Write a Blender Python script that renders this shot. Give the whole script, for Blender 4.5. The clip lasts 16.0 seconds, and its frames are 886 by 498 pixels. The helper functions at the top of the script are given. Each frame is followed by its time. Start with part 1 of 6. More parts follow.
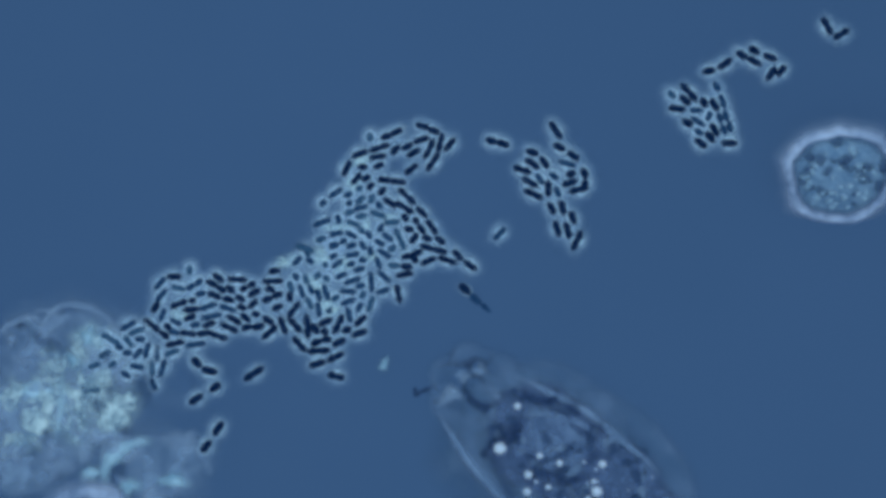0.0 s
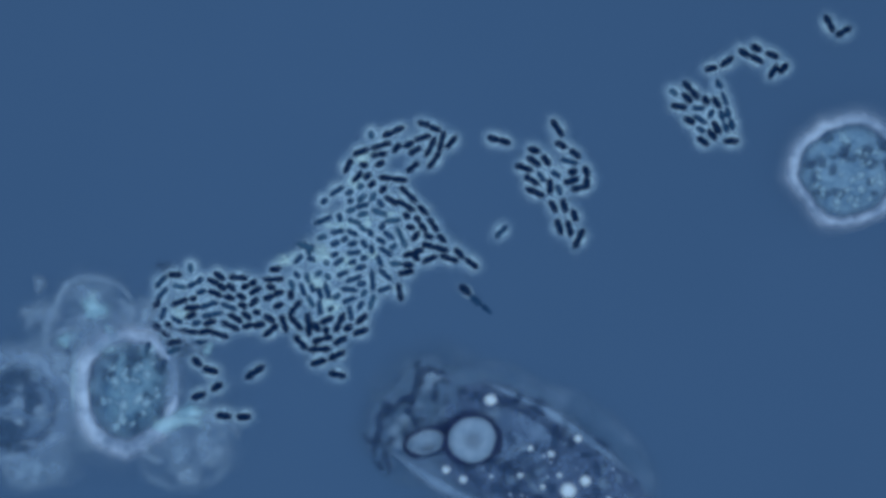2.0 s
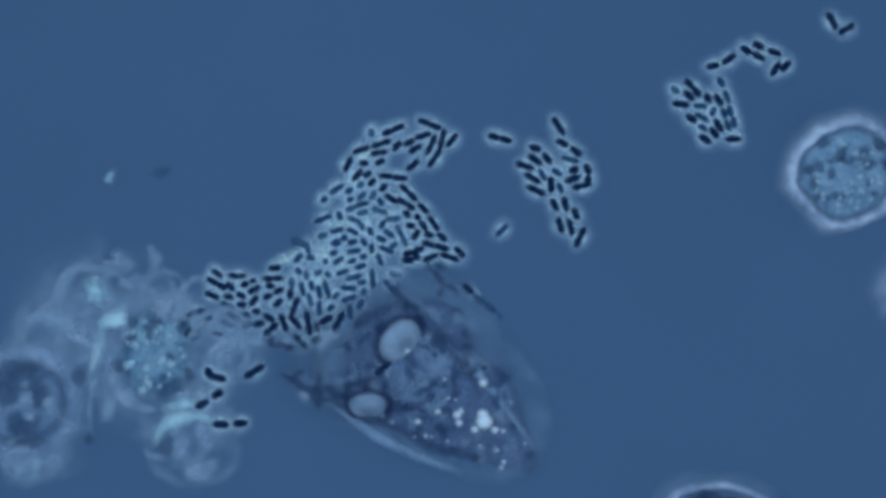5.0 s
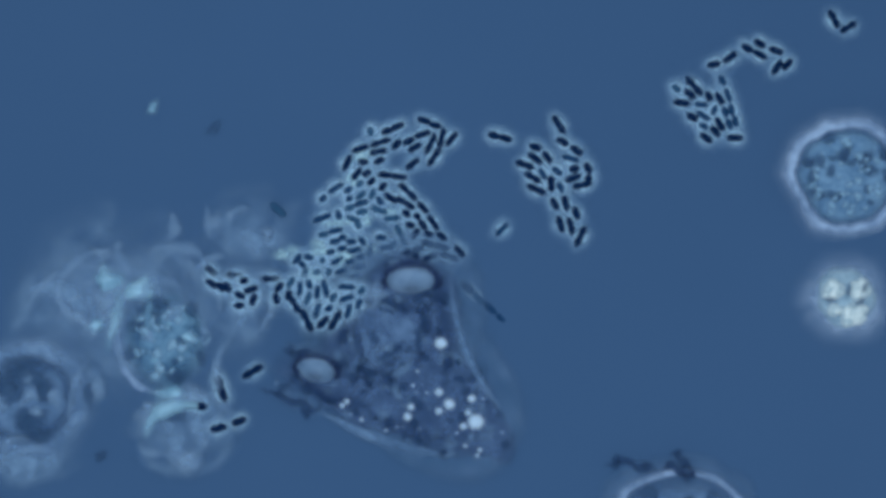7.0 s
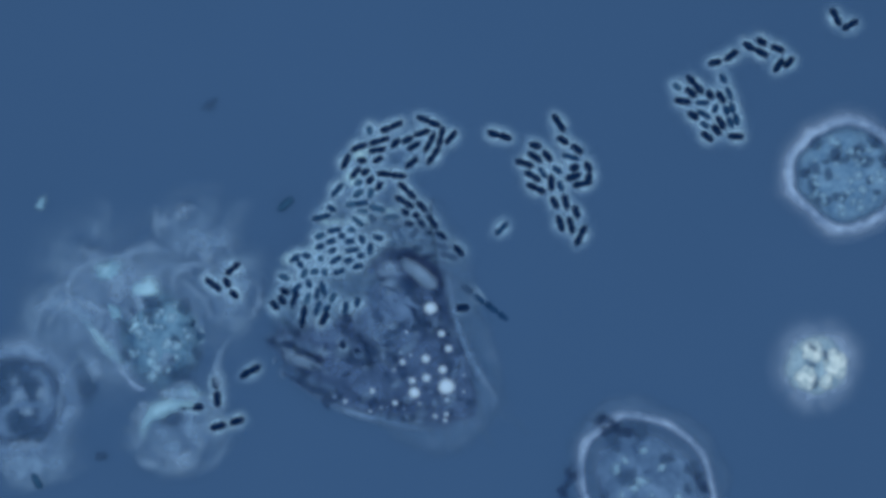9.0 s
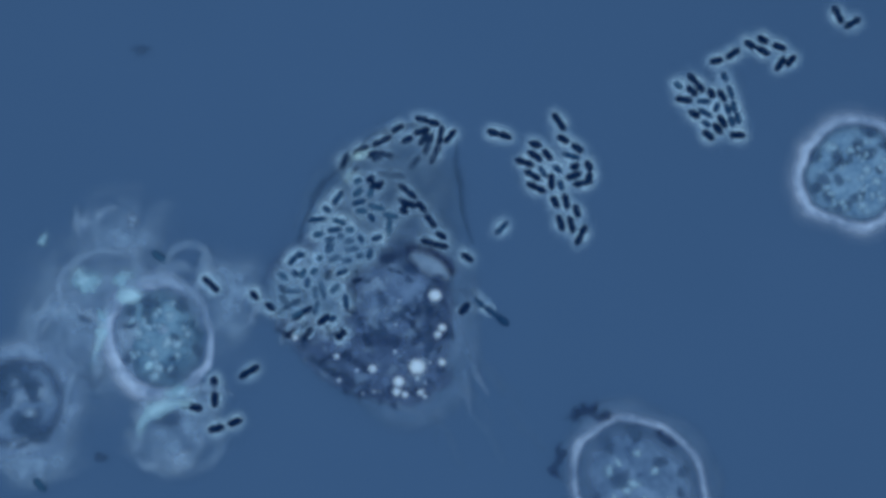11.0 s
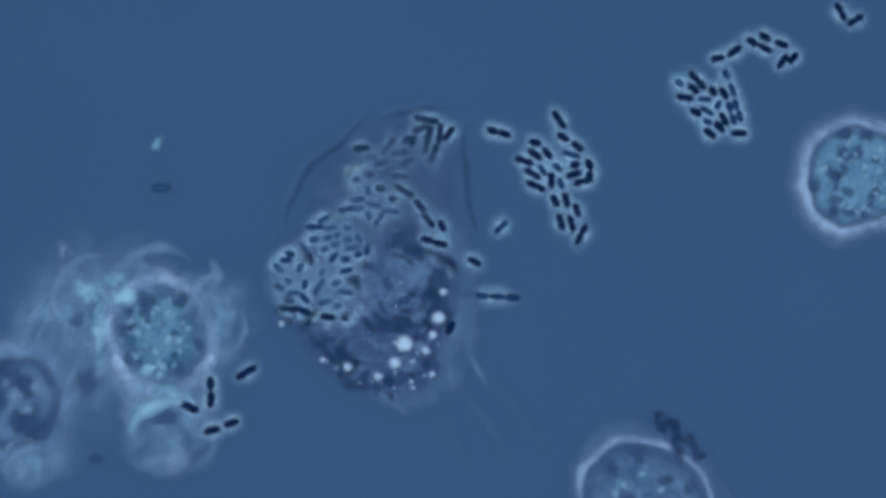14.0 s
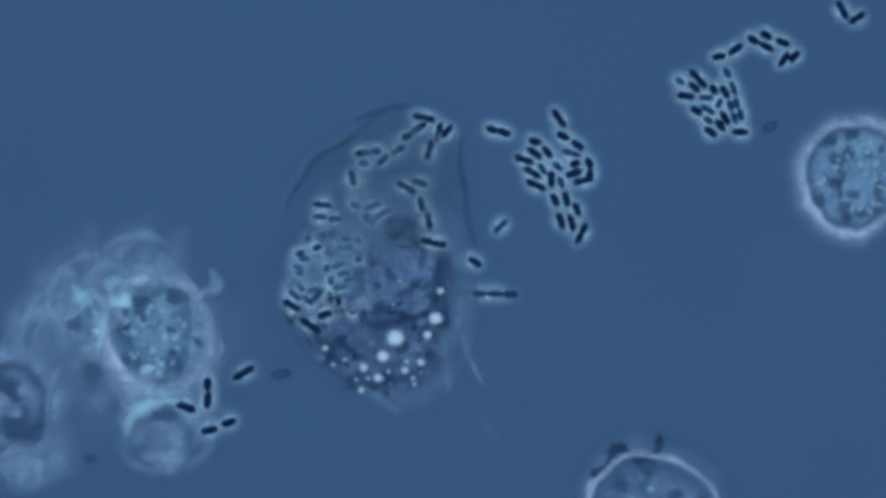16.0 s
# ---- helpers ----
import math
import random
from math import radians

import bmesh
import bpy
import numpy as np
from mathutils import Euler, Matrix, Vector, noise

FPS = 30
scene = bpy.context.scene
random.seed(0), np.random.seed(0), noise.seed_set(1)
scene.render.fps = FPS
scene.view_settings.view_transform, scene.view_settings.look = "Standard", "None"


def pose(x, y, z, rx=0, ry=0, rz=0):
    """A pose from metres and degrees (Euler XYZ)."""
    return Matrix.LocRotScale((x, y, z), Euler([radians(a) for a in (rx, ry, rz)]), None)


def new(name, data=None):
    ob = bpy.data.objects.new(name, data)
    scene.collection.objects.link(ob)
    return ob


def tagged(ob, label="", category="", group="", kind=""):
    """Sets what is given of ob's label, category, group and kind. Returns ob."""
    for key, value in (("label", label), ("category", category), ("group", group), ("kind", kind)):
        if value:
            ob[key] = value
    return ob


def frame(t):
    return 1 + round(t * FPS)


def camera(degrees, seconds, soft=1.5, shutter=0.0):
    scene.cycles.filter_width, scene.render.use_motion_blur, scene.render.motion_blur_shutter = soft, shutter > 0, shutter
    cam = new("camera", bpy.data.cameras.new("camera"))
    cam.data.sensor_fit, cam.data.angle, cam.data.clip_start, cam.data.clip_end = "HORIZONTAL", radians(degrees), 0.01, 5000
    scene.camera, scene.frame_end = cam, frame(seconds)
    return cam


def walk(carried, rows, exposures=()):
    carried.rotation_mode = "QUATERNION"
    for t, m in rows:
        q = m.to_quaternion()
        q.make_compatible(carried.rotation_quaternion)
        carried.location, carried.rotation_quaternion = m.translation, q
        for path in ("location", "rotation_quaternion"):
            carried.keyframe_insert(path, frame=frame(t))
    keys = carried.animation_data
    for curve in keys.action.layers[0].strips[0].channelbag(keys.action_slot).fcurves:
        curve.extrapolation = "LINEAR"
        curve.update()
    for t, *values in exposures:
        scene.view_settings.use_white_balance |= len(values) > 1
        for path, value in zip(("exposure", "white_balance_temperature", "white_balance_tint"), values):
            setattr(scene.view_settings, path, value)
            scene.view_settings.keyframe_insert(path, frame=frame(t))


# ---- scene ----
# Living cells and bacteria on a microscope slide, seen straight down through the microscope.
# Scale of the model: 17 mm stand for one micrometre.

# ---- camera ----
cam = camera(20, 16.0, soft=4.6)
walk(cam, [
    (0, pose(-0.00000, 0.00000, 4.4463)),
    (0.5, pose(-0.00100, -0.00110, 4.4450)),
    (1, pose(-0.00160, -0.00200, 4.4427)),
    (2, pose(-0.00259, -0.00339, 4.4374)),
    (3, pose(-0.00329, -0.00478, 4.4312)),
    (4, pose(-0.00348, -0.00547, 4.4229)),
    (6.5, pose(-0.00306, -0.00662, 4.3937)),
    (8, pose(-0.00216, -0.00767, 4.3734)),
    (9, pose(-0.00157, -0.00824, 4.3593)),
    (11.5, pose(-0.00049, -0.00924, 4.3233)),
    (13, pose(0.00039, -0.00987, 4.3024)),
    (14.5, pose(0.00144, -0.01059, 4.2817)),
    (16, pose(0.00221, -0.01141, 4.2641)),
])

# ---- light: the even, white field of the microscope's lamp ----
world = bpy.data.worlds.new("field_light")
scene.world = world
world.use_nodes = True
world.node_tree.nodes["Background"].inputs[0].default_value = (1.0, 1.0, 1.0, 1)
world.node_tree.nodes["Background"].inputs[1].default_value = 0.40

lamp_data = bpy.data.lights.new("microscope_lamp", "AREA")
lamp_data.shape, lamp_data.size = "DISK", 1.6
lamp_data.energy, lamp_data.color = 193.0, (1.0, 0.99, 0.97)
lamp = new("microscope_lamp", lamp_data)
lamp.matrix_world = pose(-0.15, 0.05, 5.2)

scene.view_settings.exposure = 0.0
scene.cycles.transparent_max_bounces = 40  # many thin clear layers lie over one another


# ---- places on the slide ----
def chart(x, y, z=0.0):
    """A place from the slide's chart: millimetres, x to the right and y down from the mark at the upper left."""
    return Vector(((x - 784) / 1000, (441 - y) / 1000, z))


def placed(x, y, z=0.0, turn=0.0, tip=0.0, pitch=0.0):
    p = chart(x, y, z)
    return pose(p.x, p.y, p.z, tip, pitch, turn)


def between(rows, t):
    """The chart place at t seconds on a list of rows (t, x, y)."""
    ts = [r[0] for r in rows]
    return float(np.interp(t, ts, [r[1] for r in rows])), float(np.interp(t, ts, [r[2] for r in rows]))


MOVES = []


def moves(ob, rows, z=0.0, base=None):
    """Remember the way of ob: rows of (t, x, y, turn, tip, height, pitch), relative to the base path if that is given."""
    keyed = []
    for row in rows:
        t, x, y = row[:3]
        turn = row[3] if len(row) > 3 else 0
        tip = row[4] if len(row) > 4 else 0
        up = row[5] if len(row) > 5 else z
        pitch = row[6] if len(row) > 6 else 0
        if base:
            bx, by = between(base, t)
            m = pose((x - bx) / 1000, (by - y) / 1000, up, tip, pitch, turn)
        else:
            m = placed(x, y, up, turn, tip, pitch)
        keyed.append((t, m))
    if keyed[0][0] > 0:
        keyed.insert(0, (0.0, keyed[0][1]))
    if keyed[-1][0] < 16:
        keyed.append((16.0, keyed[-1][1]))
    ob.matrix_basis = keyed[0][1] @ Matrix.Diagonal((*ob.scale, 1))
    MOVES.append((ob, keyed))


# ---- materials ----
def stuff_material(name, low, high, size, rise=None, cover=1.0, grain=0.35, bump=0.25, rough=0.75, gap=0.0, floor=0.0):
    """A wet organic surface: two colours in blotches of that size (metres), finer grain in them, and,
    with rise, a body that lets the light through where it is thin: from nothing at height 0 to cover at rise."""
    mat = bpy.data.materials.new(name)
    mat.use_nodes = True
    nodes, links = mat.node_tree.nodes, mat.node_tree.links
    shader = nodes["Principled BSDF"]
    shader.inputs["Roughness"].default_value = rough
    shader.inputs["Specular IOR Level"].default_value = 0.02
    where = nodes.new("ShaderNodeTexCoord")
    chance = nodes.new("ShaderNodeObjectInfo")
    shift = nodes.new("ShaderNodeVectorMath")
    shift.operation = "MULTIPLY_ADD"
    links.new(chance.outputs["Random"], shift.inputs[0])
    shift.inputs[1].default_value = (3.1, 1.7, 0.9)
    links.new(where.outputs["Object"], shift.inputs[2])
    blotch = nodes.new("ShaderNodeTexNoise")
    blotch.inputs["Scale"].default_value = 1 / size
    blotch.inputs["Detail"].default_value = 2.0
    blotch.inputs["Distortion"].default_value = 0.6
    fine = nodes.new("ShaderNodeTexNoise")
    fine.inputs["Scale"].default_value = 4.5 / size
    fine.inputs["Detail"].default_value = 2.0
    links.new(shift.outputs[0], blotch.inputs["Vector"])
    links.new(shift.outputs[0], fine.inputs["Vector"])
    mixed = nodes.new("ShaderNodeMix")
    mixed.inputs["Factor"].default_value = grain
    links.new(blotch.outputs["Fac"], mixed.inputs["A"])
    links.new(fine.outputs["Fac"], mixed.inputs["B"])
    ramp = nodes.new("ShaderNodeValToRGB")
    ramp.color_ramp.elements[0].position, ramp.color_ramp.elements[0].color = 0.36, (*low, 1)
    ramp.color_ramp.elements[1].position, ramp.color_ramp.elements[1].color = 0.66, (*high, 1)
    links.new(mixed.outputs["Result"], ramp.inputs["Fac"])
    links.new(ramp.outputs["Color"], shader.inputs["Base Color"])
    if bump:
        relief = nodes.new("ShaderNodeBump")
        relief.inputs["Strength"].default_value = bump
        relief.inputs["Distance"].default_value = size * 0.15
        links.new(mixed.outputs["Result"], relief.inputs["Height"])
        links.new(relief.outputs["Normal"], shader.inputs["Normal"])
    if rise:
        parts = nodes.new("ShaderNodeSeparateXYZ")
        links.new(where.outputs["Object"], parts.inputs[0])
        thick = nodes.new("ShaderNodeMapRange")
        thick.interpolation_type = "SMOOTHSTEP"
        thick.inputs["From Min"].default_value = floor
        thick.inputs["From Max"].default_value = rise
        thick.inputs["To Max"].default_value = cover
        links.new(parts.outputs["Z"], thick.inputs["Value"])
        out = thick.outputs["Result"]
        if gap:
            holes = nodes.new("ShaderNodeMapRange")
            holes.inputs["From Min"].default_value = 0.35
            holes.inputs["From Max"].default_value = 0.62
            holes.inputs["To Min"].default_value = 1 - gap
            links.new(mixed.outputs["Result"], holes.inputs["Value"])
            times = nodes.new("ShaderNodeMath")
            times.operation = "MULTIPLY"
            links.new(out, times.inputs[0])
            links.new(holes.outputs["Result"], times.inputs[1])
            out = times.outputs[0]
        links.new(out, shader.inputs["Alpha"])
    return mat


SLIDE = stuff_material("slide_blue_glass", (0.0316, 0.0826, 0.191), (0.0337, 0.0866, 0.199), 0.9, bump=0.0, grain=0.2)
BACTERIUM = stuff_material("bacterium_navy", (0.0010, 0.0085, 0.040), (0.0034, 0.0200, 0.0700), 0.011, bump=0.1)
BLURRED = stuff_material("bacterium_slate", (0.0045, 0.0280, 0.0880), (0.0110, 0.0480, 0.1300), 0.012, bump=0.1)
FADED = stuff_material("bacterium_grey_blue", (0.0130, 0.0520, 0.1250), (0.0240, 0.0800, 0.1750), 0.012, bump=0.1)
# halo of light round the rods, put in as a milky colour
ROD_HALO = stuff_material("slime_milky_blue", (0.23, 0.47, 0.80), (0.36, 0.65, 0.96), 0.045, rise=0.0075, cover=0.72, gap=0.4)
# halos of light round whole cells, painted as pale blue rings
HALO = stuff_material("rim_pale_blue", (0.150, 0.280, 0.520), (0.270, 0.440, 0.720), 0.06, rise=0.015, cover=0.84, gap=0.35)
# brightness between crowded rods, painted as pale cyan
COLONY_GLOW = stuff_material("slime_thick_cyan", (0.28, 0.58, 0.84), (0.44, 0.78, 0.95), 0.020, rise=0.0085, cover=0.48, gap=0.7)
CORTEX = stuff_material("cortex_navy", (0.010, 0.032, 0.105), (0.020, 0.054, 0.155), 0.050, rise=0.0100, cover=0.44, gap=0.35)
SAC_SKIN = stuff_material("membrane_deep_blue", (0.008, 0.020, 0.078), (0.016, 0.036, 0.112), 0.040, rise=0.009, cover=0.82, gap=0.3)
# halo light along the hunting cell's flanks, painted pale blue
FLANK_HALO = stuff_material("flank_pale_blue", (0.092, 0.200, 0.400), (0.145, 0.280, 0.510), 0.10, rise=0.0105, cover=0.72, gap=0.25)
# for the thin fibres, and for the glow painted beside membrane edges
FIBRE_AND_HALO = stuff_material("fibre_clear_blue", (0.062, 0.150, 0.31), (0.095, 0.21, 0.40), 0.05, rise=0.0085, cover=0.15, gap=0.6)
VACUOLE_CORE = stuff_material("vacuole_core_grey", (0.070, 0.140, 0.265), (0.100, 0.185, 0.330), 0.05, rise=0.0050, cover=0.42)
THIN_EDGE = stuff_material("edge_dim_blue", (0.010, 0.036, 0.105), (0.022, 0.065, 0.155), 0.03, rise=0.0050, cover=0.36, gap=0.5)
FAINT_HALO = stuff_material("rim_dim_blue", (0.100, 0.215, 0.430), (0.170, 0.320, 0.570), 0.06, rise=0.016, cover=0.62, gap=0.3)
# thin halos of light painted pale, and one clear sheet of a cell
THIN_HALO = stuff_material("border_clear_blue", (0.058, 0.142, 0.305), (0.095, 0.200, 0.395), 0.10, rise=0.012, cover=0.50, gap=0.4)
CYTOPLASM = stuff_material("cytoplasm_blue_violet", (0.034, 0.080, 0.200), (0.068, 0.142, 0.305), 0.034, rise=0.012, cover=0.74, gap=0.25, grain=0.35)
NUCLEUS = stuff_material("nucleus_blue", (0.052, 0.120, 0.270), (0.102, 0.205, 0.405), 0.040, rise=0.014, cover=0.72, gap=0.2, grain=0.3)
LAMELLA = stuff_material("lamella_clear_blue", (0.036, 0.092, 0.205), (0.085, 0.180, 0.340), 0.05, rise=0.012, cover=0.40, gap=0.5)
FOOD = stuff_material("food_vacuole_clear_blue", (0.055, 0.145, 0.310), (0.105, 0.235, 0.430), 0.03, rise=0.012, cover=0.36, gap=0.3)
VACUOLE = stuff_material("vacuole_grey_white", (0.095, 0.195, 0.365), (0.155, 0.280, 0.475), 0.045, rise=0.012, cover=0.92, floor=-0.008, bump=0.05)
DROPLET = stuff_material("droplet_white", (0.30, 0.49, 0.74), (0.40, 0.61, 0.86), 0.012, rise=0.0095, cover=0.95, bump=0.05)
DARK_SKIN = stuff_material("membrane_dark_navy", (0.0074, 0.0294, 0.091), (0.0163, 0.0568, 0.139), 0.02, bump=0.1)
RUFFLE = stuff_material("ruffle_dark_blue", (0.009, 0.030, 0.096), (0.020, 0.054, 0.145), 0.030, rise=0.0090, cover=0.74, gap=0.55)
GRAIN_BODY = stuff_material("granular_blue_cyan", (0.056, 0.145, 0.300), (0.136, 0.285, 0.490), 0.034, rise=0.014, cover=0.90, grain=0.4)
FEEDING_BODY = stuff_material("feeding_blue_teal", (0.034, 0.108, 0.240), (0.128, 0.290, 0.485), 0.046, rise=0.020, cover=0.86, gap=0.1, grain=0.3)
DULL_BODY = stuff_material("mottled_dull_blue", (0.044, 0.108, 0.250), (0.112, 0.225, 0.425), 0.060, rise=0.014, cover=0.80, gap=0.15, grain=0.25)
CLUMP_LIGHT = stuff_material("clump_pale_cyan", (0.165, 0.350, 0.575), (0.230, 0.445, 0.680), 0.050, rise=0.0095, cover=0.66, gap=0.2)
CLUMP_DARK = stuff_material("clump_dark_blue", (0.024, 0.070, 0.170), (0.040, 0.098, 0.220), 0.050, rise=0.0095, cover=0.62, gap=0.2)
DARK_GRAIN = stuff_material("grain_dark_blue", (0.012, 0.042, 0.125), (0.026, 0.070, 0.180), 0.050, rise=0.0085, cover=0.60, gap=0.2)
PALE_GRAIN = stuff_material("grain_pale_blue", (0.085, 0.185, 0.370), (0.140, 0.270, 0.480), 0.050, rise=0.0085, cover=0.55, gap=0.2)
PALE_CELL = stuff_material("pale_grey_blue", (0.16, 0.31, 0.47), (0.29, 0.48, 0.66), 0.020, rise=0.022, cover=0.85, gap=0.2)
PALE_LOBE = stuff_material("vesicle_white", (0.36, 0.57, 0.72), (0.60, 0.79, 0.90), 0.014, rise=0.011, cover=0.85, gap=0.5)
VEIL = stuff_material("veil_grey_blue", (0.080, 0.180, 0.370), (0.165, 0.320, 0.560), 0.080, rise=0.011, cover=0.66, gap=0.60, grain=0.25)
WISP = stuff_material("wisp_pale_blue", (0.105, 0.225, 0.440), (0.210, 0.385, 0.640), 0.070, rise=0.0105, cover=0.52, gap=0.4, grain=0.3)
DEBRIS = stuff_material("debris_cyan_white", (0.150, 0.370, 0.600), (0.290, 0.560, 0.810), 0.060, rise=0.019, cover=0.82, gap=0.35, grain=0.25)
MILKY = stuff_material("milky_blue_white", (0.105, 0.270, 0.460), (0.390, 0.660, 0.830), 0.046, rise=0.018, cover=0.82, gap=0.80, grain=0.4)
HAZE_DARK = stuff_material("gap_slate_blue", (0.022, 0.065, 0.165), (0.032, 0.085, 0.200), 0.040, rise=0.014, cover=0.50, gap=0.4)


# ---- shapes ----
def linked(name, bm, mat, parent=None, label="", smooth=True):
    mesh = bpy.data.meshes.new(name)
    for f in bm.faces:
        f.smooth = smooth
    bm.to_mesh(mesh)
    bm.free()
    mesh.materials.append(mat)
    ob = new(name, mesh)
    if parent:
        ob.parent = parent
    if label:
        tagged(ob, label)
    return ob


part = linked


def dome(r):
    return (1 - r * r) ** 0.8


def soft(r):
    return (1 - r * r) ** 2


def rim(middle, inner, outer):
    """A ring-shaped swelling, steeper inside than outside."""
    def at(r):
        w = inner if r < middle else outer
        edge = min(1.0, (1 - r) / 0.2)
        return math.exp(-((r - middle) / w) ** 2) * edge
    return at


def mound(rx, ry, high, profile=dome, uneven=0.06, seed=0, rings=9, segs=44, start=0.0, corners=0.0, lumps=0.0):
    """A rounded swelling on the slide: rx by ry wide, with an uneven outline. start: an open middle; lumps: uneven top."""
    bm = bmesh.new()
    rows = []
    for k in range(rings + 1):
        r = start + (1 - start) * k / rings
        if r == 0:
            rows.append([bm.verts.new((0, 0, high * profile(0)))])
            continue
        row = []
        for i in range(segs):
            a = math.tau * i / segs
            c, s = math.cos(a), math.sin(a)
            w = 1 + uneven * 2 * noise.noise((c * 1.3 + seed * 7.1, s * 1.3, seed * 2.3))
            w += uneven * noise.noise((c * 3.7 + seed * 3.1, s * 3.7, seed * 1.3))
            w += corners * math.cos(3 * a + seed)
            x, y = rx * r * c * w, ry * r * s * w
            z = high * profile(r)
            if lumps:
                z *= 1 + lumps * noise.noise((x * 38 + seed, y * 38, seed * 5.0))
            row.append(bm.verts.new((x, y, max(z, 0.0))))
        rows.append(row)
    for inner, outer in zip(rows, rows[1:]):
        for i in range(segs):
            j = (i + 1) % segs
            if len(inner) == 1:
                bm.faces.new((inner[0], outer[i], outer[j]))
            else:
                bm.faces.new((inner[i], outer[i], outer[j], inner[j]))
    return bm


def ball(rx, ry, rz, seed=0, uneven=0.0, level=3):
    bm = bmesh.new()
    bmesh.ops.create_icosphere(bm, subdivisions=level, radius=1)
    for v in bm.verts:
        w = 1 + uneven * 2 * noise.noise((v.co.x * 1.4 + seed * 5.3, v.co.y * 1.4, v.co.z * 1.4 + seed))
        v.co = Vector((v.co.x * rx * w, v.co.y * ry * w, v.co.z * rz * w))
    return bm


def wavy(length, bend, wave, seed, n=22):
    """Points of a wavy thread of that length (metres), bent by that many degrees."""
    pts, x, y = [], 0.0, 0.0
    for k in range(n):
        f = k / (n - 1)
        a = radians(bend) * (f - 0.5) + wave * noise.noise((f * 5 + seed * 9.7, seed * 1.9, 0.5)) * 2
        pts.append((x, y, 0.0))
        x += length / n * math.cos(a)
        y += length / n * math.sin(a)
    cx, cy = pts[n // 2][:2]
    return [(p[0] - cx, p[1] - cy, 0.0) for p in pts]


def strip(long, wide, bend, seed, high=0.013, wave=0.35):
    """A curled strip with soft edges."""
    bm = bmesh.new()
    n, m, grid = 26, 7, []
    for k, (x, y, z) in enumerate(wavy(long, bend, wave, seed, n)):
        f = k / (n - 1)
        lean = radians(bend) * (f - 0.5) + math.pi / 2
        w = wide * (0.35 + 0.65 * math.sin(math.pi * f)) * (1 + 0.4 * noise.noise((f * 6, seed * 3.3, 0)))
        row = []
        for j in range(m):
            g = j / (m - 1) * 2 - 1
            row.append(bm.verts.new((x + math.cos(lean) * g * w, y + math.sin(lean) * g * w, high * (1 - g * g) ** 1.5 * math.sin(math.pi * f) ** 0.5)))
        grid.append(row)
    for one, two in zip(grid, grid[1:]):
        for j in range(m - 1):
            bm.faces.new((one[j], two[j], two[j + 1], one[j + 1]))
    return bm


# ---- the slide ----
bm = bmesh.new()
bmesh.ops.create_cube(bm, size=1.0, matrix=Matrix.Translation((0, 0, -0.15)) @ Matrix.Diagonal((9.0, 6.0, 0.3, 1)))
bmesh.ops.bevel(bm, geom=bm.edges[:], offset=0.03, segments=2, affect="EDGES")
slide = linked("ground", bm, SLIDE, smooth=False)
tagged(slide, "even blue lit glass of the microscope slide", "microscope slide", kind="structure")


# ---- bacteria: middle x, middle y, turn in degrees, length, on the slide's chart ----
TIP = [
    (230, 576, 28, 32), (244, 586, 20, 31), (270, 576, -37, 38), (230, 604, -52, 25), (250, 600, -4, 18), (246, 625, 51, 23),
    (262, 620, 75, 29), (278, 624, -88, 30), (270, 652, -88, 29), (288, 652, -106, 34), (272, 680, -66, 24), (245, 648, -12, 27),
    (228, 624, 11, 17), (214, 614, -23, 15), (225, 662, -36, 19), (190, 594, -27, 18), (204, 603, -28, 23), (188, 626, 32, 24),
    (170, 646, 19, 23), (202, 644, 34, 16),
]
NECK_A = [
    (310, 608, 13, 33), (346, 610, 10, 36), (305, 624, 21, 28), (284, 502, 48, 29), (309, 490, 0, 26), (286, 523, 50, 28),
    (276, 544, 59, 23), (288, 558, 72, 24), (316, 510, -13, 25), (338, 508, 27, 18), (352, 500, 42, 17), (317, 538, 21, 32),
    (341, 532, 14, 14), (312, 570, -28, 23), (297, 578, -42, 15), (308, 588, -22, 20), (292, 593, -34, 20), (337, 562, 19, 23),
    (339, 548, 6, 30), (368, 543, 18, 34), (355, 520, 17, 19), (333, 590, -6, 32), (346, 575, 13, 19), (336, 478, -90, 17),
]
NECK_B = [
    (380, 523, -23, 28), (376, 502, -24, 24), (362, 590, 9, 27), (370, 574, 20, 25), (374, 560, 11, 38), (387, 492, -36, 24),
    (420, 495, -4, 34), (392, 512, -36, 19), (408, 512, -45, 20), (432, 511, 25, 16), (446, 504, 30, 16), (450, 518, 29, 25),
    (405, 530, -18, 21), (426, 528, -29, 20), (448, 538, 45, 23), (428, 544, -22, 18), (404, 546, -18, 31), (415, 566, -30, 30),
    (435, 562, -39, 23), (406, 580, -24, 34), (437, 580, 18, 21), (457, 578, 14, 23), (387, 595, -18, 34), (453, 556, -12, 16),
]
WAIST = [
    (486, 480, 9, 21), (483, 498, 2, 36), (474, 530, 18, 21), (492, 522, 19, 20), (491, 544, 21, 21), (475, 567, -34, 24),
    (478, 588, 40, 35), (501, 576, -71, 33), (478, 512, -10, 19), (526, 462, 49, 22), (549, 462, -23, 17), (543, 445, -73, 23),
    (524, 490, -48, 15), (515, 508, -72, 22), (513, 526, -83, 19), (534, 516, -72, 25), (520, 548, 51, 34), (542, 495, -73, 19),
    (562, 488, 39, 16), (578, 493, -42, 14), (551, 512, -77, 19), (548, 537, -63, 24), (564, 522, -74, 24),
]
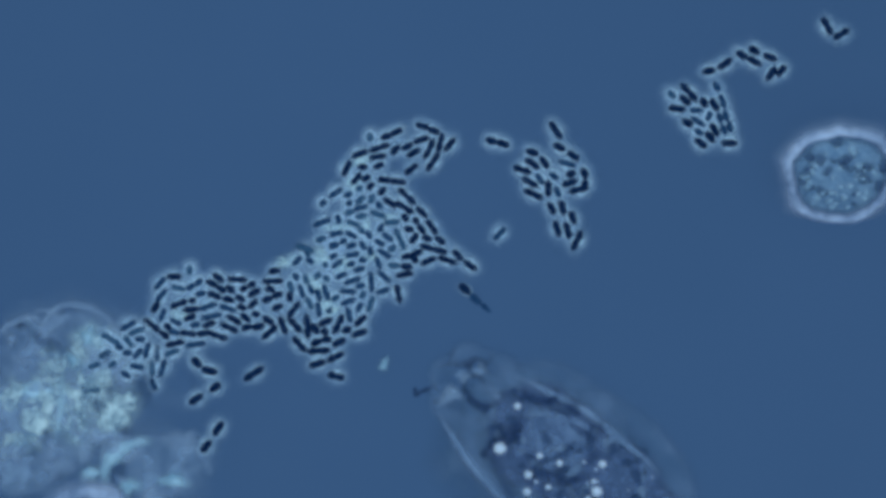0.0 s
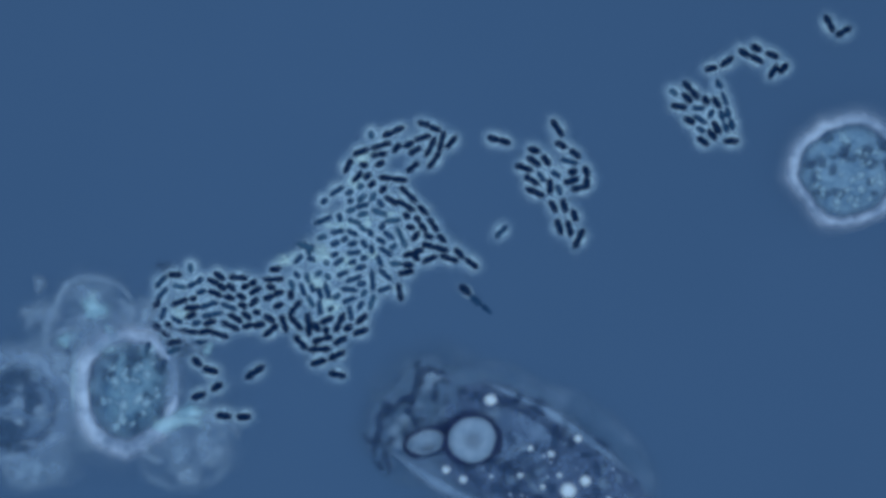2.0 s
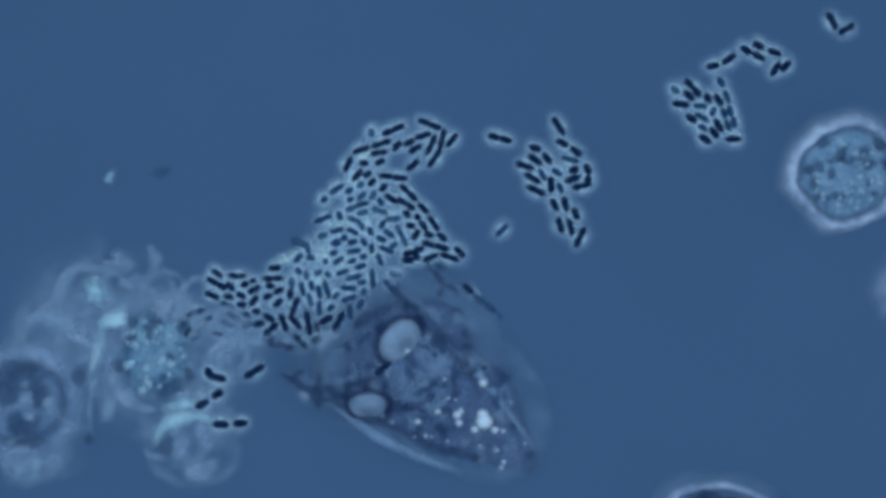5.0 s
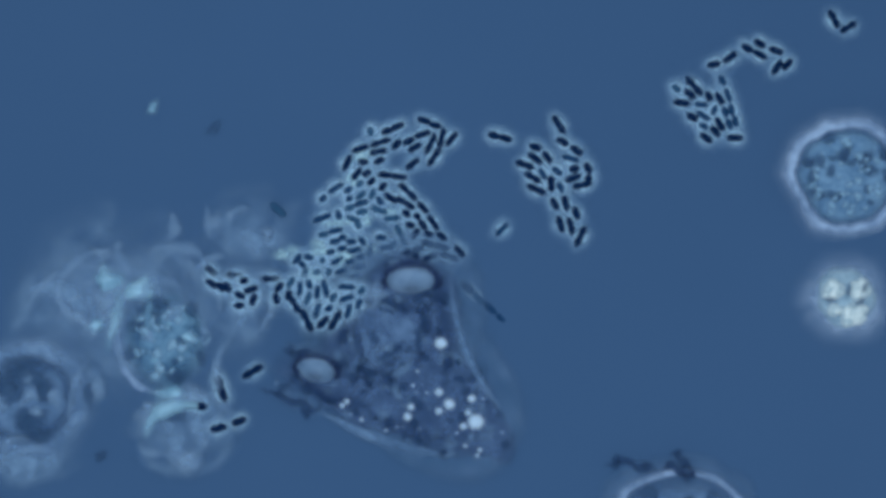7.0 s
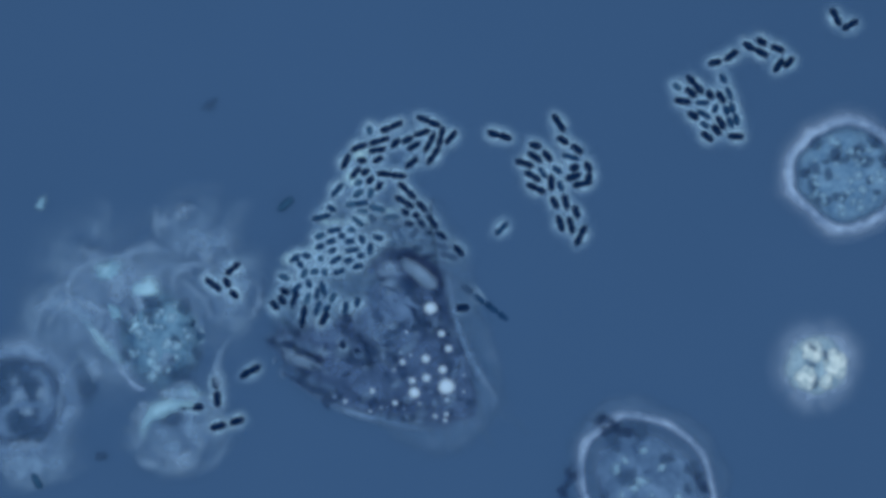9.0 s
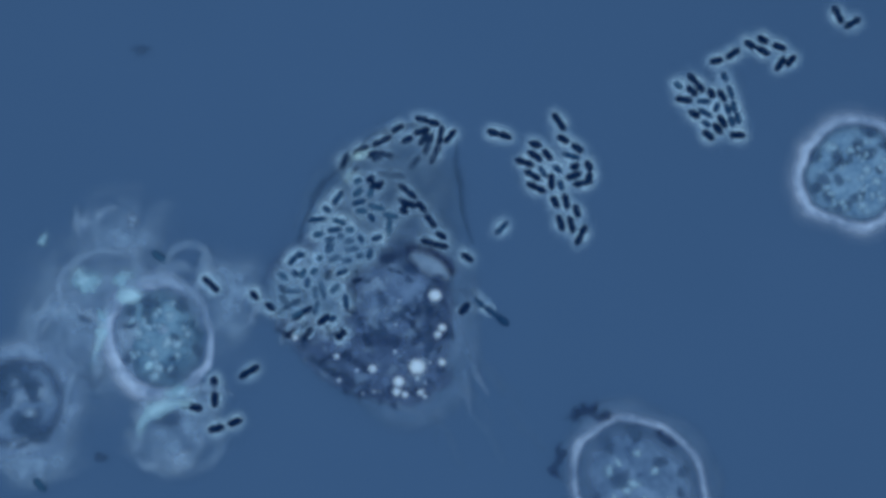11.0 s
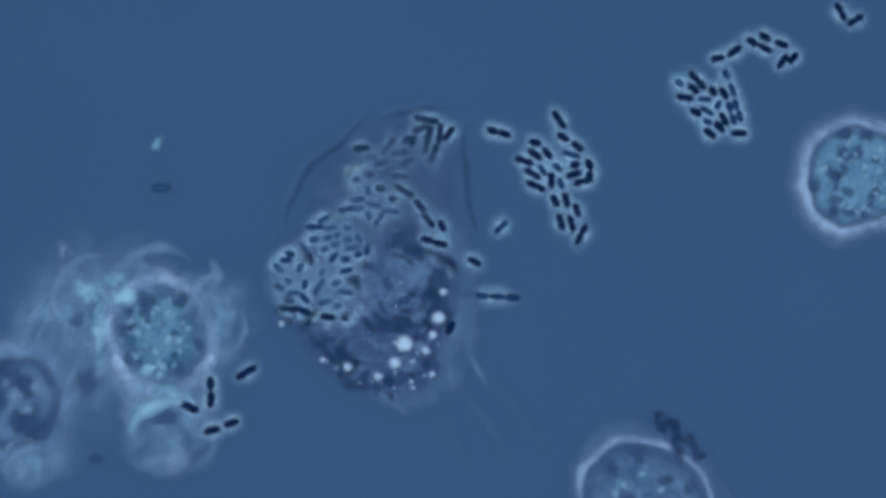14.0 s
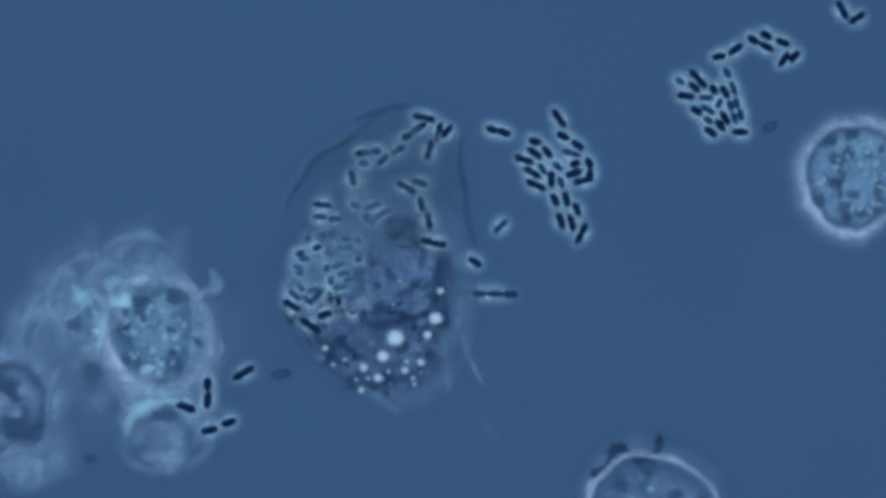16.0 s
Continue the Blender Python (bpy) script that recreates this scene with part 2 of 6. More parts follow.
BELLY = [
    (577, 518, -71, 33), (564, 548, -83, 27), (594, 528, 38, 18), (584, 549, 34, 16), (604, 488, 23, 23), (598, 467, 34, 24),
    (576, 469, 13, 11), (590, 454, 21, 16), (590, 434, 20, 17), (544, 578, -86, 42), (558, 582, -60, 22), (575, 587, -31, 14),
    (576, 570, 23, 27), (599, 574, 63, 38), (522, 575, -46, 35), (614, 584, 24, 19), (530, 609, -49, 34), (564, 621, 3, 40),
    (560, 606, 21, 21), (578, 601, 7, 19), (600, 606, 27, 27), (562, 644, 15, 30), (594, 632, 26, 32), (595, 666, -12, 31),
]
FLANK = [
    (636, 590, 20, 29), (638, 568, 42, 27), (618, 558, -79, 27), (636, 544, 59, 19), (657, 500, -87, 37), (680, 490, -42, 30),
    (678, 515, 19, 26), (656, 538, 73, 29), (705, 520, -79, 33), (716, 486, 10, 30), (697, 470, -3, 22), (720, 472, -6, 22),
    (669, 465, -68, 24), (656, 447, -79, 22), (642, 435, -60, 18), (680, 449, -34, 27), (672, 430, -29, 20), (694, 440, 39, 16),
    (622, 435, 21, 19), (624, 451, 9, 26), (642, 460, 18, 15), (620, 468, 15, 18), (636, 477, 18, 21), (624, 497, 20, 31),
]
MIDDLE = [
    (638, 506, 11, 18), (616, 516, -4, 30), (642, 522, 60, 16), (616, 534, 21, 27), (570, 394, 22, 33), (572, 360, 42, 15),
    (594, 342, 33, 29), (599, 389, -76, 18), (616, 345, 32, 17), (636, 334, 29, 15), (627, 322, 34, 16), (656, 330, 45, 18),
    (618, 360, 27, 13), (638, 354, 39, 21), (658, 352, 65, 19), (676, 339, 45, 19), (671, 364, -58, 17), (619, 376, 17, 19),
    (639, 368, 15, 25), (640, 383, 12, 21), (670, 380, -20, 31), (690, 359, -34, 27), (625, 396, -20, 25), (640, 408, -48, 15),
]
SHOULDER = [
    (674, 404, 62, 17), (693, 394, 4, 28), (595, 414, 13, 25), (622, 416, -28, 23), (568, 424, 24, 19), (592, 435, 28, 19),
    (608, 427, 31, 14), (686, 420, -37, 23), (708, 424, -65, 42), (653, 416, -65, 16), (720, 348, -44, 41), (746, 376, -45, 26),
    (764, 402, -54, 31), (779, 426, -37, 22), (810, 452, -47, 25), (832, 470, -36, 28), (755, 438, -18, 25), (778, 444, -16, 28),
    (792, 461, -18, 35), (758, 462, 24, 29), (720, 454, 19, 20), (738, 448, 16, 21), (734, 460, -39, 16), (716, 368, -32, 38),
]
ARCH = [
    (717, 386, -48, 17), (736, 391, -42, 14), (746, 406, -51, 21), (724, 406, -11, 18), (733, 422, 55, 23), (756, 422, -18, 18),
    (684, 242, 18, 22), (702, 234, 24, 24), (655, 243, -82, 16), (672, 262, 18, 37), (637, 273, 21, 30), (668, 278, 10, 31),
    (614, 298, 64, 30), (642, 296, -4, 18), (670, 294, 27, 20), (630, 318, 53, 28), (648, 316, 38, 18), (700, 266, 49, 22),
    (680, 319, -5, 25), (704, 322, -6, 29), (748, 224, -16, 24), (767, 232, -19, 23), (746, 248, 18, 30), (721, 260, 27, 22),
]
CREST = [
    (732, 271, 30, 26), (728, 300, 39, 28), (760, 264, 64, 39), (779, 254, 76, 36), (766, 287, 56, 38), (796, 256, 51, 29),
]
BRANCH = [
    (983, 231, -56, 38), (990, 261, -31, 25), (1014, 276, -38, 26), (942, 270, -18, 24), (963, 288, -54, 26), (942, 290, -36, 31),
    (924, 301, -18, 35), (1004, 290, -15, 33), (1034, 307, -66, 22), (1035, 325, -98, 16), (980, 312, -36, 21), (1010, 308, 13, 20),
    (1008, 324, 18, 30), (1024, 336, 12, 36), (955, 317, -56, 24), (938, 323, -31, 33), (944, 344, -24, 38), (970, 334, -88, 30),
    (986, 340, -70, 22), (976, 369, -61, 25), (995, 368, -77, 28), (1013, 385, -70, 25), (986, 405, -72, 31), (1004, 408, -75, 32),
]
SHEAF = [
    (1188, 168, -40, 19), (1219, 164, -48, 44), (1212, 178, -43, 25), (1198, 193, -8, 31), (1232, 196, -2, 25), (1245, 182, -63, 20),
    (1216, 218, -34, 24), (1235, 216, -32, 28), (1236, 234, -33, 19), (1240, 254, -38, 26), (1254, 206, 66, 19), (1264, 186, -57, 26),
    (1268, 154, -61, 20), (1278, 180, -69, 27), (1284, 205, -78, 22), (1291, 225, -76, 22), (1273, 209, -70, 21), (1280, 230, -70, 22),
    (1264, 230, -58, 28), (1256, 243, -52, 25), (1290, 254, -2, 29),
]
ARC = [
    (1254, 126, 10, 25), (1282, 114, 35, 30), (1312, 98, -32, 24), (1334, 90, -31, 23), (1334, 109, -28, 28), (1362, 102, -21, 27),
    (1364, 131, 58, 30), (1382, 126, 49, 25), (1463, 47, -62, 36), (1488, 61, 31, 33), (1021, 426, 65, 40), (870, 250, -19, 23),
    (890, 255, -20, 25), (884, 414, 46, 31),
]


def rod_mesh(name, length, waist, mat, r=0.0066):
    """A rod with round ends, 12 mm thick, with a waist where it divides."""
    bm = bmesh.new()
    half, n, segs = length / 2, 13, 12
    rows = []
    for k in range(1, n):
        f = -math.cos(math.pi * k / n)
        x = f * half
        w = r * math.sqrt(max(0.0, 1 - abs(f) ** 2.35))
        w *= 1 - waist * math.exp(-(x / 0.0035) ** 2)
        rows.append([bm.verts.new((x, w * math.cos(math.tau * i / segs), w * math.sin(math.tau * i / segs))) for i in range(segs)])
    for one, two in zip(rows, rows[1:]):
        for i in range(segs):
            j = (i + 1) % segs
            bm.faces.new((one[i], one[j], two[j], two[i]))
    for row, x, order in ((rows[0], -half, 1), (rows[-1], half, -1)):
        tip = bm.verts.new((x, 0, 0))
        for i in range(segs):
            bm.faces.new((tip, row[(i + 1) % segs], row[i])[::order])
    mesh = bpy.data.meshes.new(name)
    for f in bm.faces:
        f.smooth = True
    bm.to_mesh(mesh)
    bm.free()
    mesh.materials.append(mat)
    return mesh


RODS = [(0.016, rod_mesh("short_rod", 0.016, 0.0, BACTERIUM)), (0.022, rod_mesh("rod", 0.022, 0.0, BACTERIUM)),
        (0.028, rod_mesh("long_rod", 0.028, 0.10, BACTERIUM)), (0.036, rod_mesh("dividing_rod", 0.036, 0.28, BACTERIUM))]
DIM_RODS = [(0.018, rod_mesh("dim_rod", 0.018, 0.0, BLURRED, 0.0060)), (0.030, rod_mesh("dim_long_rod", 0.030, 0.15, BLURRED, 0.0060))]
FADED_RODS = [(0.018, rod_mesh("faded_rod", 0.018, 0.0, FADED, 0.0060)), (0.030, rod_mesh("faded_long_rod", 0.030, 0.15, FADED, 0.0060))]


def halo_mesh(length):
    """A rod's halo of light as a flat swelling that thins out all around."""
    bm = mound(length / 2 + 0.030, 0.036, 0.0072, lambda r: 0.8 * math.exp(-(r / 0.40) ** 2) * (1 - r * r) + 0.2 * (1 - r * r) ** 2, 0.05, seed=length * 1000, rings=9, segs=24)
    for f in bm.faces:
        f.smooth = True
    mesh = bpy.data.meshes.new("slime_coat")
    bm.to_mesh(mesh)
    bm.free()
    mesh.materials.append(ROD_HALO)
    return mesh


HALO_MESHES = [(k / 1000, halo_mesh(k / 1000)) for k in (14, 20, 26, 32, 40)]


def bacterium(x, y, turn, length, label, group, z=0.0061, dim=0, girth=1.17, coated=True):
    length = length / 1000
    size, mesh = min((RODS, DIM_RODS, FADED_RODS)[dim], key=lambda r: abs(r[0] - length))
    ob = new("bacterium", mesh)
    ob.scale = (length / size, girth, 1)
    ob.matrix_basis = placed(x, y, z, turn) @ Matrix.Diagonal((*ob.scale, 1))
    tagged(ob, label, "bacterium", group)
    if not coated:
        return ob
    # the rod's optical halo, painted as a pale flat swelling
    rod_glow = new("slime_coat", min(HALO_MESHES, key=lambda c: abs(c[0] - length))[1])
    rod_glow.parent = ob
    rod_glow.scale = (1 / ob.scale.x, 1 / ob.scale.y, 1)
    rod_glow.location.z = -0.0055
    return ob


# ---- paths, on the slide's chart: seconds, x, y ----
HUNTER = [(0, 985, 775), (1, 956, 780), (1.5, 933, 772), (2, 919, 777), (2.5, 895, 773), (3, 874, 766), (3.5, 846, 749),
          (4, 811, 734), (4.6, 767, 694), (5.5, 712, 629), (6.5, 683, 595), (7, 681, 603), (7.5, 684, 587), (8, 689, 580),
          (9, 690, 566), (10.3, 695, 546), (11.5, 702, 529), (12.5, 701, 537), (13.5, 707, 518), (14.5, 714, 506), (16, 717, 497)]
EATER = [(0, 152, 963), (0.3, 170, 889), (0.5, 184, 850), (0.7, 185, 832), (0.9, 191, 808), (1.2, 196, 771), (1.5, 205, 746), (2, 230, 692), (2.5, 240, 668), (3, 243, 661), (4, 256, 649), (5.2, 279, 626), (6.5, 292, 606), (7, 297, 604), (8, 298, 606), (9, 292, 603), (11.5, 299, 601), (12.5, 305, 598), (14, 303, 598), (16, 301, 595)]
# the side lobe of the hunting cell, where the eaten bacteria gather
LOBE = [r for r in HUNTER if r[0] < 6] + [(6.5, 658, 595), (8, 640, 585), (9, 587, 571), (11.5, 566, 529), (12.5, 565, 522), (14.5, 587, 504), (16, 595, 497)]

CLUSTER = "dark blue rod-shaped bacterium in a crowded colony on the slide"
LOOSE = "dark blue rod-shaped bacterium lying alone on the slide"
rng = random.Random(7)


# where the bacteria of the great colony lie later on: x, y, turn
WEDGE_AT_7 = [
    (567, 394, 15), (573, 423, 10), (594, 416, 10), (633, 406, -65), (606, 428, 15), (592, 435, 10), (621, 435, 0), (640, 434, -60),
    (626, 450, 15), (605, 447, 15), (585, 453, 10), (527, 465, 50), (547, 462, -15), (571, 468, 5), (597, 468, 30), (619, 469, 15),
    (637, 462, 10), (536, 475, -50), (541, 490, 70), (560, 489, 25), (582, 488, 70), (604, 487, 15), (636, 479, 10), (622, 496, 5),
    (517, 506, 60), (513, 528, 80), (524, 544, -60), (492, 534, -70), (497, 514, 50), (533, 517, 85),
]
POINT_AT_7 = [
    (549, 509, -70), (547, 533, 70), (563, 523, 85), (577, 517, -75), (591, 532, 65), (614, 514, -3), (614, 533, 20), (640, 520, 50),
    (635, 543, 70), (563, 555, 75), (583, 551, 35), (545, 572, -65), (573, 575, 45), (594, 572, 60), (617, 556, 75), (654, 451, 80),
    (673, 428, -5), (684, 445, 5), (718, 453, 15),
]
NECK_AT_7 = [
    (377, 486, -40), (380, 508, -35), (396, 514, -55), (420, 494, -3), (436, 503, 10), (407, 514, -60), (448, 518, 20), (452, 536, 70),
    (429, 528, -30), (428, 546, 0), (481, 500, 0),
]
HEAP_AT_9 = [
    (599, 347, 50), (636, 353, 35), (657, 352, 75), (672, 340, 60), (624, 372, 5), (641, 370, 10), (589, 379, -30), (642, 385, 5),
    (572, 394, 15), (612, 389, -10), (636, 402, -40), (660, 397, -60), (679, 399, 60), (669, 379, -15), (596, 417, 10), (625, 416, -20),
    (571, 427, 20), (609, 427, 0), (590, 436, 15), (622, 436, 5), (643, 433, -65), (671, 430, -15), (571, 445, 20), (592, 452, 20),
    (627, 451, 10), (657, 449, 85), (572, 466, 0), (598, 468, 30), (620, 469, 15), (641, 461, 15),
]
PIT_AT_9 = [
    (604, 488, 20), (636, 479, 15), (528, 465, 35), (548, 461, -15), (537, 476, -55), (544, 491, 65), (562, 488, 25), (579, 489, 85),
    (552, 509, -70), (566, 525, 85), (577, 520, -75), (593, 533, 65), (510, 498, -20), (510, 522, -30), (530, 517, 40), (506, 537, -45),
    (527, 536, 70), (549, 535, 70), (493, 546, -50), (520, 558, 10), (507, 568, -50), (542, 566, 80), (567, 551, 70), (583, 551, 40),
    (578, 569, 60), (615, 551, 80), (635, 541, 80), (383, 507, -40), (394, 515, -45), (421, 483, 40), (411, 507, -60), (423, 527, -45),
]
ARCH_AT_12 = [
    (683, 266, 35), (707, 249, 40), (723, 263, 25), (748, 247, 15), (746, 229, -10), (766, 233, -10), (763, 254, 70), (757, 273, 75),
    (779, 256, 85), (795, 256, 50), (771, 288, 75), (740, 302, 60), (669, 292, 20), (698, 295, -35), (646, 286, 35), (629, 319, 50),
    (638, 333, 10), (661, 330, 40), (638, 353, 45), (660, 356, 70), (677, 341, 60), (683, 324, -8), (705, 326, 0), (724, 353, -35),
    (676, 362, 60),
]
HEAP_AT_12 = [
    (606, 374, 60), (581, 385, -35), (565, 404, 0), (583, 404, 0), (599, 417, 5), (624, 418, 0), (569, 424, 10), (590, 433, 10),
    (608, 430, 10), (623, 437, 15), (643, 433, -60), (670, 432, 40), (586, 453, 0), (604, 445, 15), (627, 450, 10), (598, 465, 20),
    (619, 470, 5), (641, 463, 15), (659, 464, 70), (645, 385, 0), (638, 370, 20), (669, 378, -15), (661, 396, -60), (678, 397, 60),
    (705, 362, -80), (726, 373, -15), (715, 383, -30), (695, 392, -20), (746, 378, -55), (761, 403, -50), (781, 428, -25), (759, 438, -12),
]
PIT_AT_12 = [
    (780, 444, -10), (506, 464, 75), (533, 459, 0), (525, 472, 60), (494, 498, 80), (510, 496, -50), (526, 504, -35), (543, 492, 70),
    (552, 506, 70), (564, 488, 60), (510, 516, -60), (491, 516, -40), (526, 526, -30), (490, 531, -60), (515, 535, -40), (484, 550, -20),
    (543, 555, -8), (523, 551, -10), (564, 524, -75), (578, 521, -75), (566, 550, 75), (580, 572, 25), (604, 583, 5), (619, 532, -75),
    (600, 508, 40), (616, 491, 20), (524, 581, -5), (557, 595, -25), (381, 505, -45), (393, 518, -45), (836, 474, -20),
]
TOP_AT_16 = [
    (653, 291, 5), (673, 288, 5), (653, 308, 0), (685, 302, 40), (634, 333, -80), (726, 263, 30), (746, 248, 30), (746, 230, -8),
    (765, 234, -15), (779, 255, 75), (793, 254, 55), (763, 286, 75), (709, 287, 30), (725, 349, -30), (748, 341, -20), (750, 377, -80),
    (762, 404, -80), (758, 439, -12), (779, 444, -8), (667, 380, 20), (663, 402, -60), (682, 394, 30), (840, 474, -35),
]
DEEP_AT_16 = [
    (583, 378, -5), (579, 398, -5), (605, 402, 0), (640, 379, -20), (658, 399, -60), (624, 435, 5), (642, 437, -50), (622, 450, 8),
    (574, 450, 20), (546, 460, 10), (553, 468, -10), (542, 483, -20), (591, 485, 60), (545, 492, -10), (559, 497, 20), (571, 490, 85),
    (547, 517, -50), (537, 530, -40), (558, 538, -40), (566, 522, 10), (576, 529, 50), (531, 547, -30), (587, 563, 20), (563, 581, -35),
    (595, 595, 10), (610, 480, 20), (619, 493, 15), (627, 504, 20), (615, 516, 10), (598, 506, 80), (644, 469, 70),
]
LOBE_AT_14 = [
    (505, 480, -40), (509, 517, -15), (525, 460, -30), (524, 490, -20), (518, 470, -30), (543, 481, 60), (522, 506, -20), (536, 511, -20),
    (551, 513, 80), (531, 526, 20), (527, 539, -10), (547, 537, -40), (523, 553, -10), (545, 554, -30), (567, 438, 5), (560, 462, -10),
    (576, 466, 0), (585, 491, 70), (606, 509, 10), (621, 508, 0), (596, 522, 5), (620, 522, 15), (591, 538, 0), (608, 538, 0),
    (575, 513, 45), (593, 565, -15),
]
HEAP_AT_14 = [
    (570, 417, 0), (595, 415, 15), (623, 415, -5), (590, 432, 10), (605, 427, 10), (623, 435, 10), (642, 433, -60), (584, 451, 15),
    (602, 443, 5), (620, 451, 12), (634, 449, 10), (656, 449, 80), (601, 465, 60), (620, 468, 10), (642, 460, 15), (605, 490, 0),
    (623, 487, 10), (582, 401, 35), (659, 395, -65), (678, 399, 60), (698, 386, -5), (746, 378, -50), (760, 402, -50), (784, 408, -75),
    (759, 435, -15), (780, 442, -12), (839, 472, -30),
]
TOP_AT_14 = [
    (647, 278, -5), (668, 282, -8), (696, 277, 55), (640, 294, -5), (661, 295, 0), (679, 299, 20), (631, 319, 40), (639, 334, 0),
    (658, 323, 0), (658, 352, -60), (642, 367, 5), (680, 351, -30), (698, 367, 0), (667, 376, -15), (641, 382, 5), (626, 387, 0),
    (726, 265, 25), (715, 285, 15), (741, 274, 70), (722, 303, 20), (715, 328, 0), (719, 354, -30), (747, 246, 25), (748, 229, -12),
    (767, 233, -10), (762, 253, 75), (757, 272, 80), (780, 254, 85), (795, 254, 55), (769, 289, 70),
]


def ride(rows, path, te, spread, to=(0, 0)):
    """From te on a bacterium is drawn into the cell on that path within a second, and rides on with it."""
    turn = rows[-1][3]
    spread = 72 if path is LOBE else spread
    a, r = rng.uniform(0, math.tau), spread * math.sqrt(rng.uniform(0.03, 1))
    ox, oy = to[0] + r * math.cos(a), to[1] + r * math.sin(a)
    turn2 = nearest_turn(-math.degrees(a) + rng.uniform(-25, 25), turn) if path is LOBE else turn + rng.uniform(-60, 60)
    up = rng.uniform(0.006, 0.016) if path is not EATER else rng.uniform(-0.005, 0.002)
    lean = rng.choice((-1, 1)) * rng.uniform(5, 30) if path is LOBE else 0
    if te > rows[-1][0] + 0.05:
        rows.append((round(te, 2), *rows[-1][1:]))
    t = min(te + 1.1, 15.9)
    while t < 15.6:
        bx, by = between(path, t)
        rows.append((round(t, 2), bx + ox, by + oy, turn2, 0, up + 0.006 if path is LOBE and t > 10 else up + (0.003 if path is EATER and 5 < t < 9.5 else 0), lean))
        t += 1.3
    bx, by = between(path, 16)
    rows.append((16.0, bx + ox, by + oy, turn2, 0, up + 0.004 if path is LOBE else up, lean))
    return rows


def nearest_turn(turn, old):
    """The same direction of a rod, turned the least from the old one."""
    while turn - old > 90:
        turn -= 180
    while turn - old < -90:
        turn += 180
    return old + max(-80, min(80, turn - old))


def matched(living, targets, reach):
    """Pairs of living bacteria and later places, nearest first."""
    pairs = sorted((math.hypot(tx - b["x"], ty - b["y"]) + 0.12 * abs(nearest_turn(turn, b["turn"]) - b["turn"]) + max(0, 26 - b["length"]), i, j)
                   for i, b in enumerate(living) for j, (tx, ty, turn) in enumerate(targets))
    found, taken = {}, set()
    for d, i, j in pairs:
        if d < reach and i not in found and j not in taken:
            found[i] = targets[j]
            taken.add(j)
    return found


def fates(colony):
    """The way of every bacterium of the great colony: it stays, is pushed along, or is eaten."""
    living = []
    for ob, x, y, turn, length in colony:
        b = {"ob": ob, "x": x, "y": y, "turn": turn, "length": length, "rows": [(0, x, y, turn, 0, 0.0061)]}
        if x < 300 and y > 555:
            if x < 270:
                b["rows"] = [(0, x, y, turn, 0, 0.021), (0.4, x, y, turn, 0, 0.021)]
            moves(ob, ride(b["rows"], EATER, 0.6 + max(0, x - 205) / 45, 60, (4, -5)))
        elif (x, y) == (595, 666):
            b["rows"] += [(2.8, x, y, turn, 0, 0.0061), (3.2, 619, 684, -6, 0, 0.02), (3.5, 630, 684, -8, 0, 0.03), (4, 632, 677, 20, 0, 0.04), (4.4, 637, 676, 30, 0, 0.04)]
            moves(ob, ride(b["rows"], HUNTER, 4.5, 45))
        elif x < 300 and y < 530:
            moves(ob, ride(b["rows"], EATER, 4.4, 62, (4, -4)))
        elif x < 345 and y > 460:
            moves(ob, ride(b["rows"], EATER, 2.6 + (x - 270) / 42, 62, (4, -4)))
        else:
            living.append(b)
    stages = [(7, WEDGE_AT_7 + POINT_AT_7 + NECK_AT_7, 48, lambda b: b["y"] > 400 and not (b["x"] > 690 and b["y"] < 468), 4.0),
              (9, HEAP_AT_9 + PIT_AT_9, 45, lambda b: b["y"] > 334 and b["x"] < 692 or b["y"] > 470, 7.2),
              (12.5, ARCH_AT_12 + HEAP_AT_12 + PIT_AT_12, 75, lambda b: True, 9.2),
              (14.5, LOBE_AT_14 + HEAP_AT_14 + TOP_AT_14, 60, lambda b: True, 12.8),
              (16, TOP_AT_16 + DEEP_AT_16, 50, lambda b: True, 14.8)]
    for t, targets, reach, inside, since in stages:
        here = [b for b in living if inside(b)]
        found = matched(here, targets, reach)
        gone = []
        for i, b in enumerate(here):
            if i in found:
                x, y, turn = found[i]
                turn = nearest_turn(turn, b["turn"])
                if t == 7:
                    up = 0.030 if y > 500 else 0.0061
                elif y < 330 and t < 16:
                    up = 0.0061
                elif t == 9:
                    up = 0.0061 if y < 400 else 0.040
                else:
                    up = 0.036 if t < 16 else 0.035
                last = b["rows"][-1]
                if since > last[0]:
                    b["rows"].append((since, *last[1:]))
                b["rows"].append((t, x, y, turn, 0, up, 0 if up < 0.035 else rng.choice((-1, 1)) * rng.uniform(4, 26)))
                b["x"], b["y"], b["turn"] = x, y, turn
            else:
                gone.append(b)
        for b in gone:
            x, y = b["x"], b["y"]
            if t == 7 and x < 405:
                path, te, to = EATER, 4.1 + max(0, x - 345) / 45, (2, -5)
            elif t == 7:
                path, te, to = HUNTER, max(2.6, min(5.6, 5.6 - ((y - 470) + 1.2 * (x - 640)) / 80 if y < 600 else 3.0 + (670 - y) / 30)), (0, 0)
                te = max(te, 4.3) if y < 590 else te
            else:
                path, te, to = HUNTER, rng.uniform(since, max(since + 0.2, t - 1.2)), (0, 0)
            moves(b["ob"], ride(b["rows"], LOBE if path is HUNTER and rng.random() < 0.42 else path, te, 50 if path is HUNTER else 54, to))
        living = [b for b in living if b not in gone]
    for b in living:
        if len(b["rows"]) > 1:
            moves(b["ob"], b["rows"])


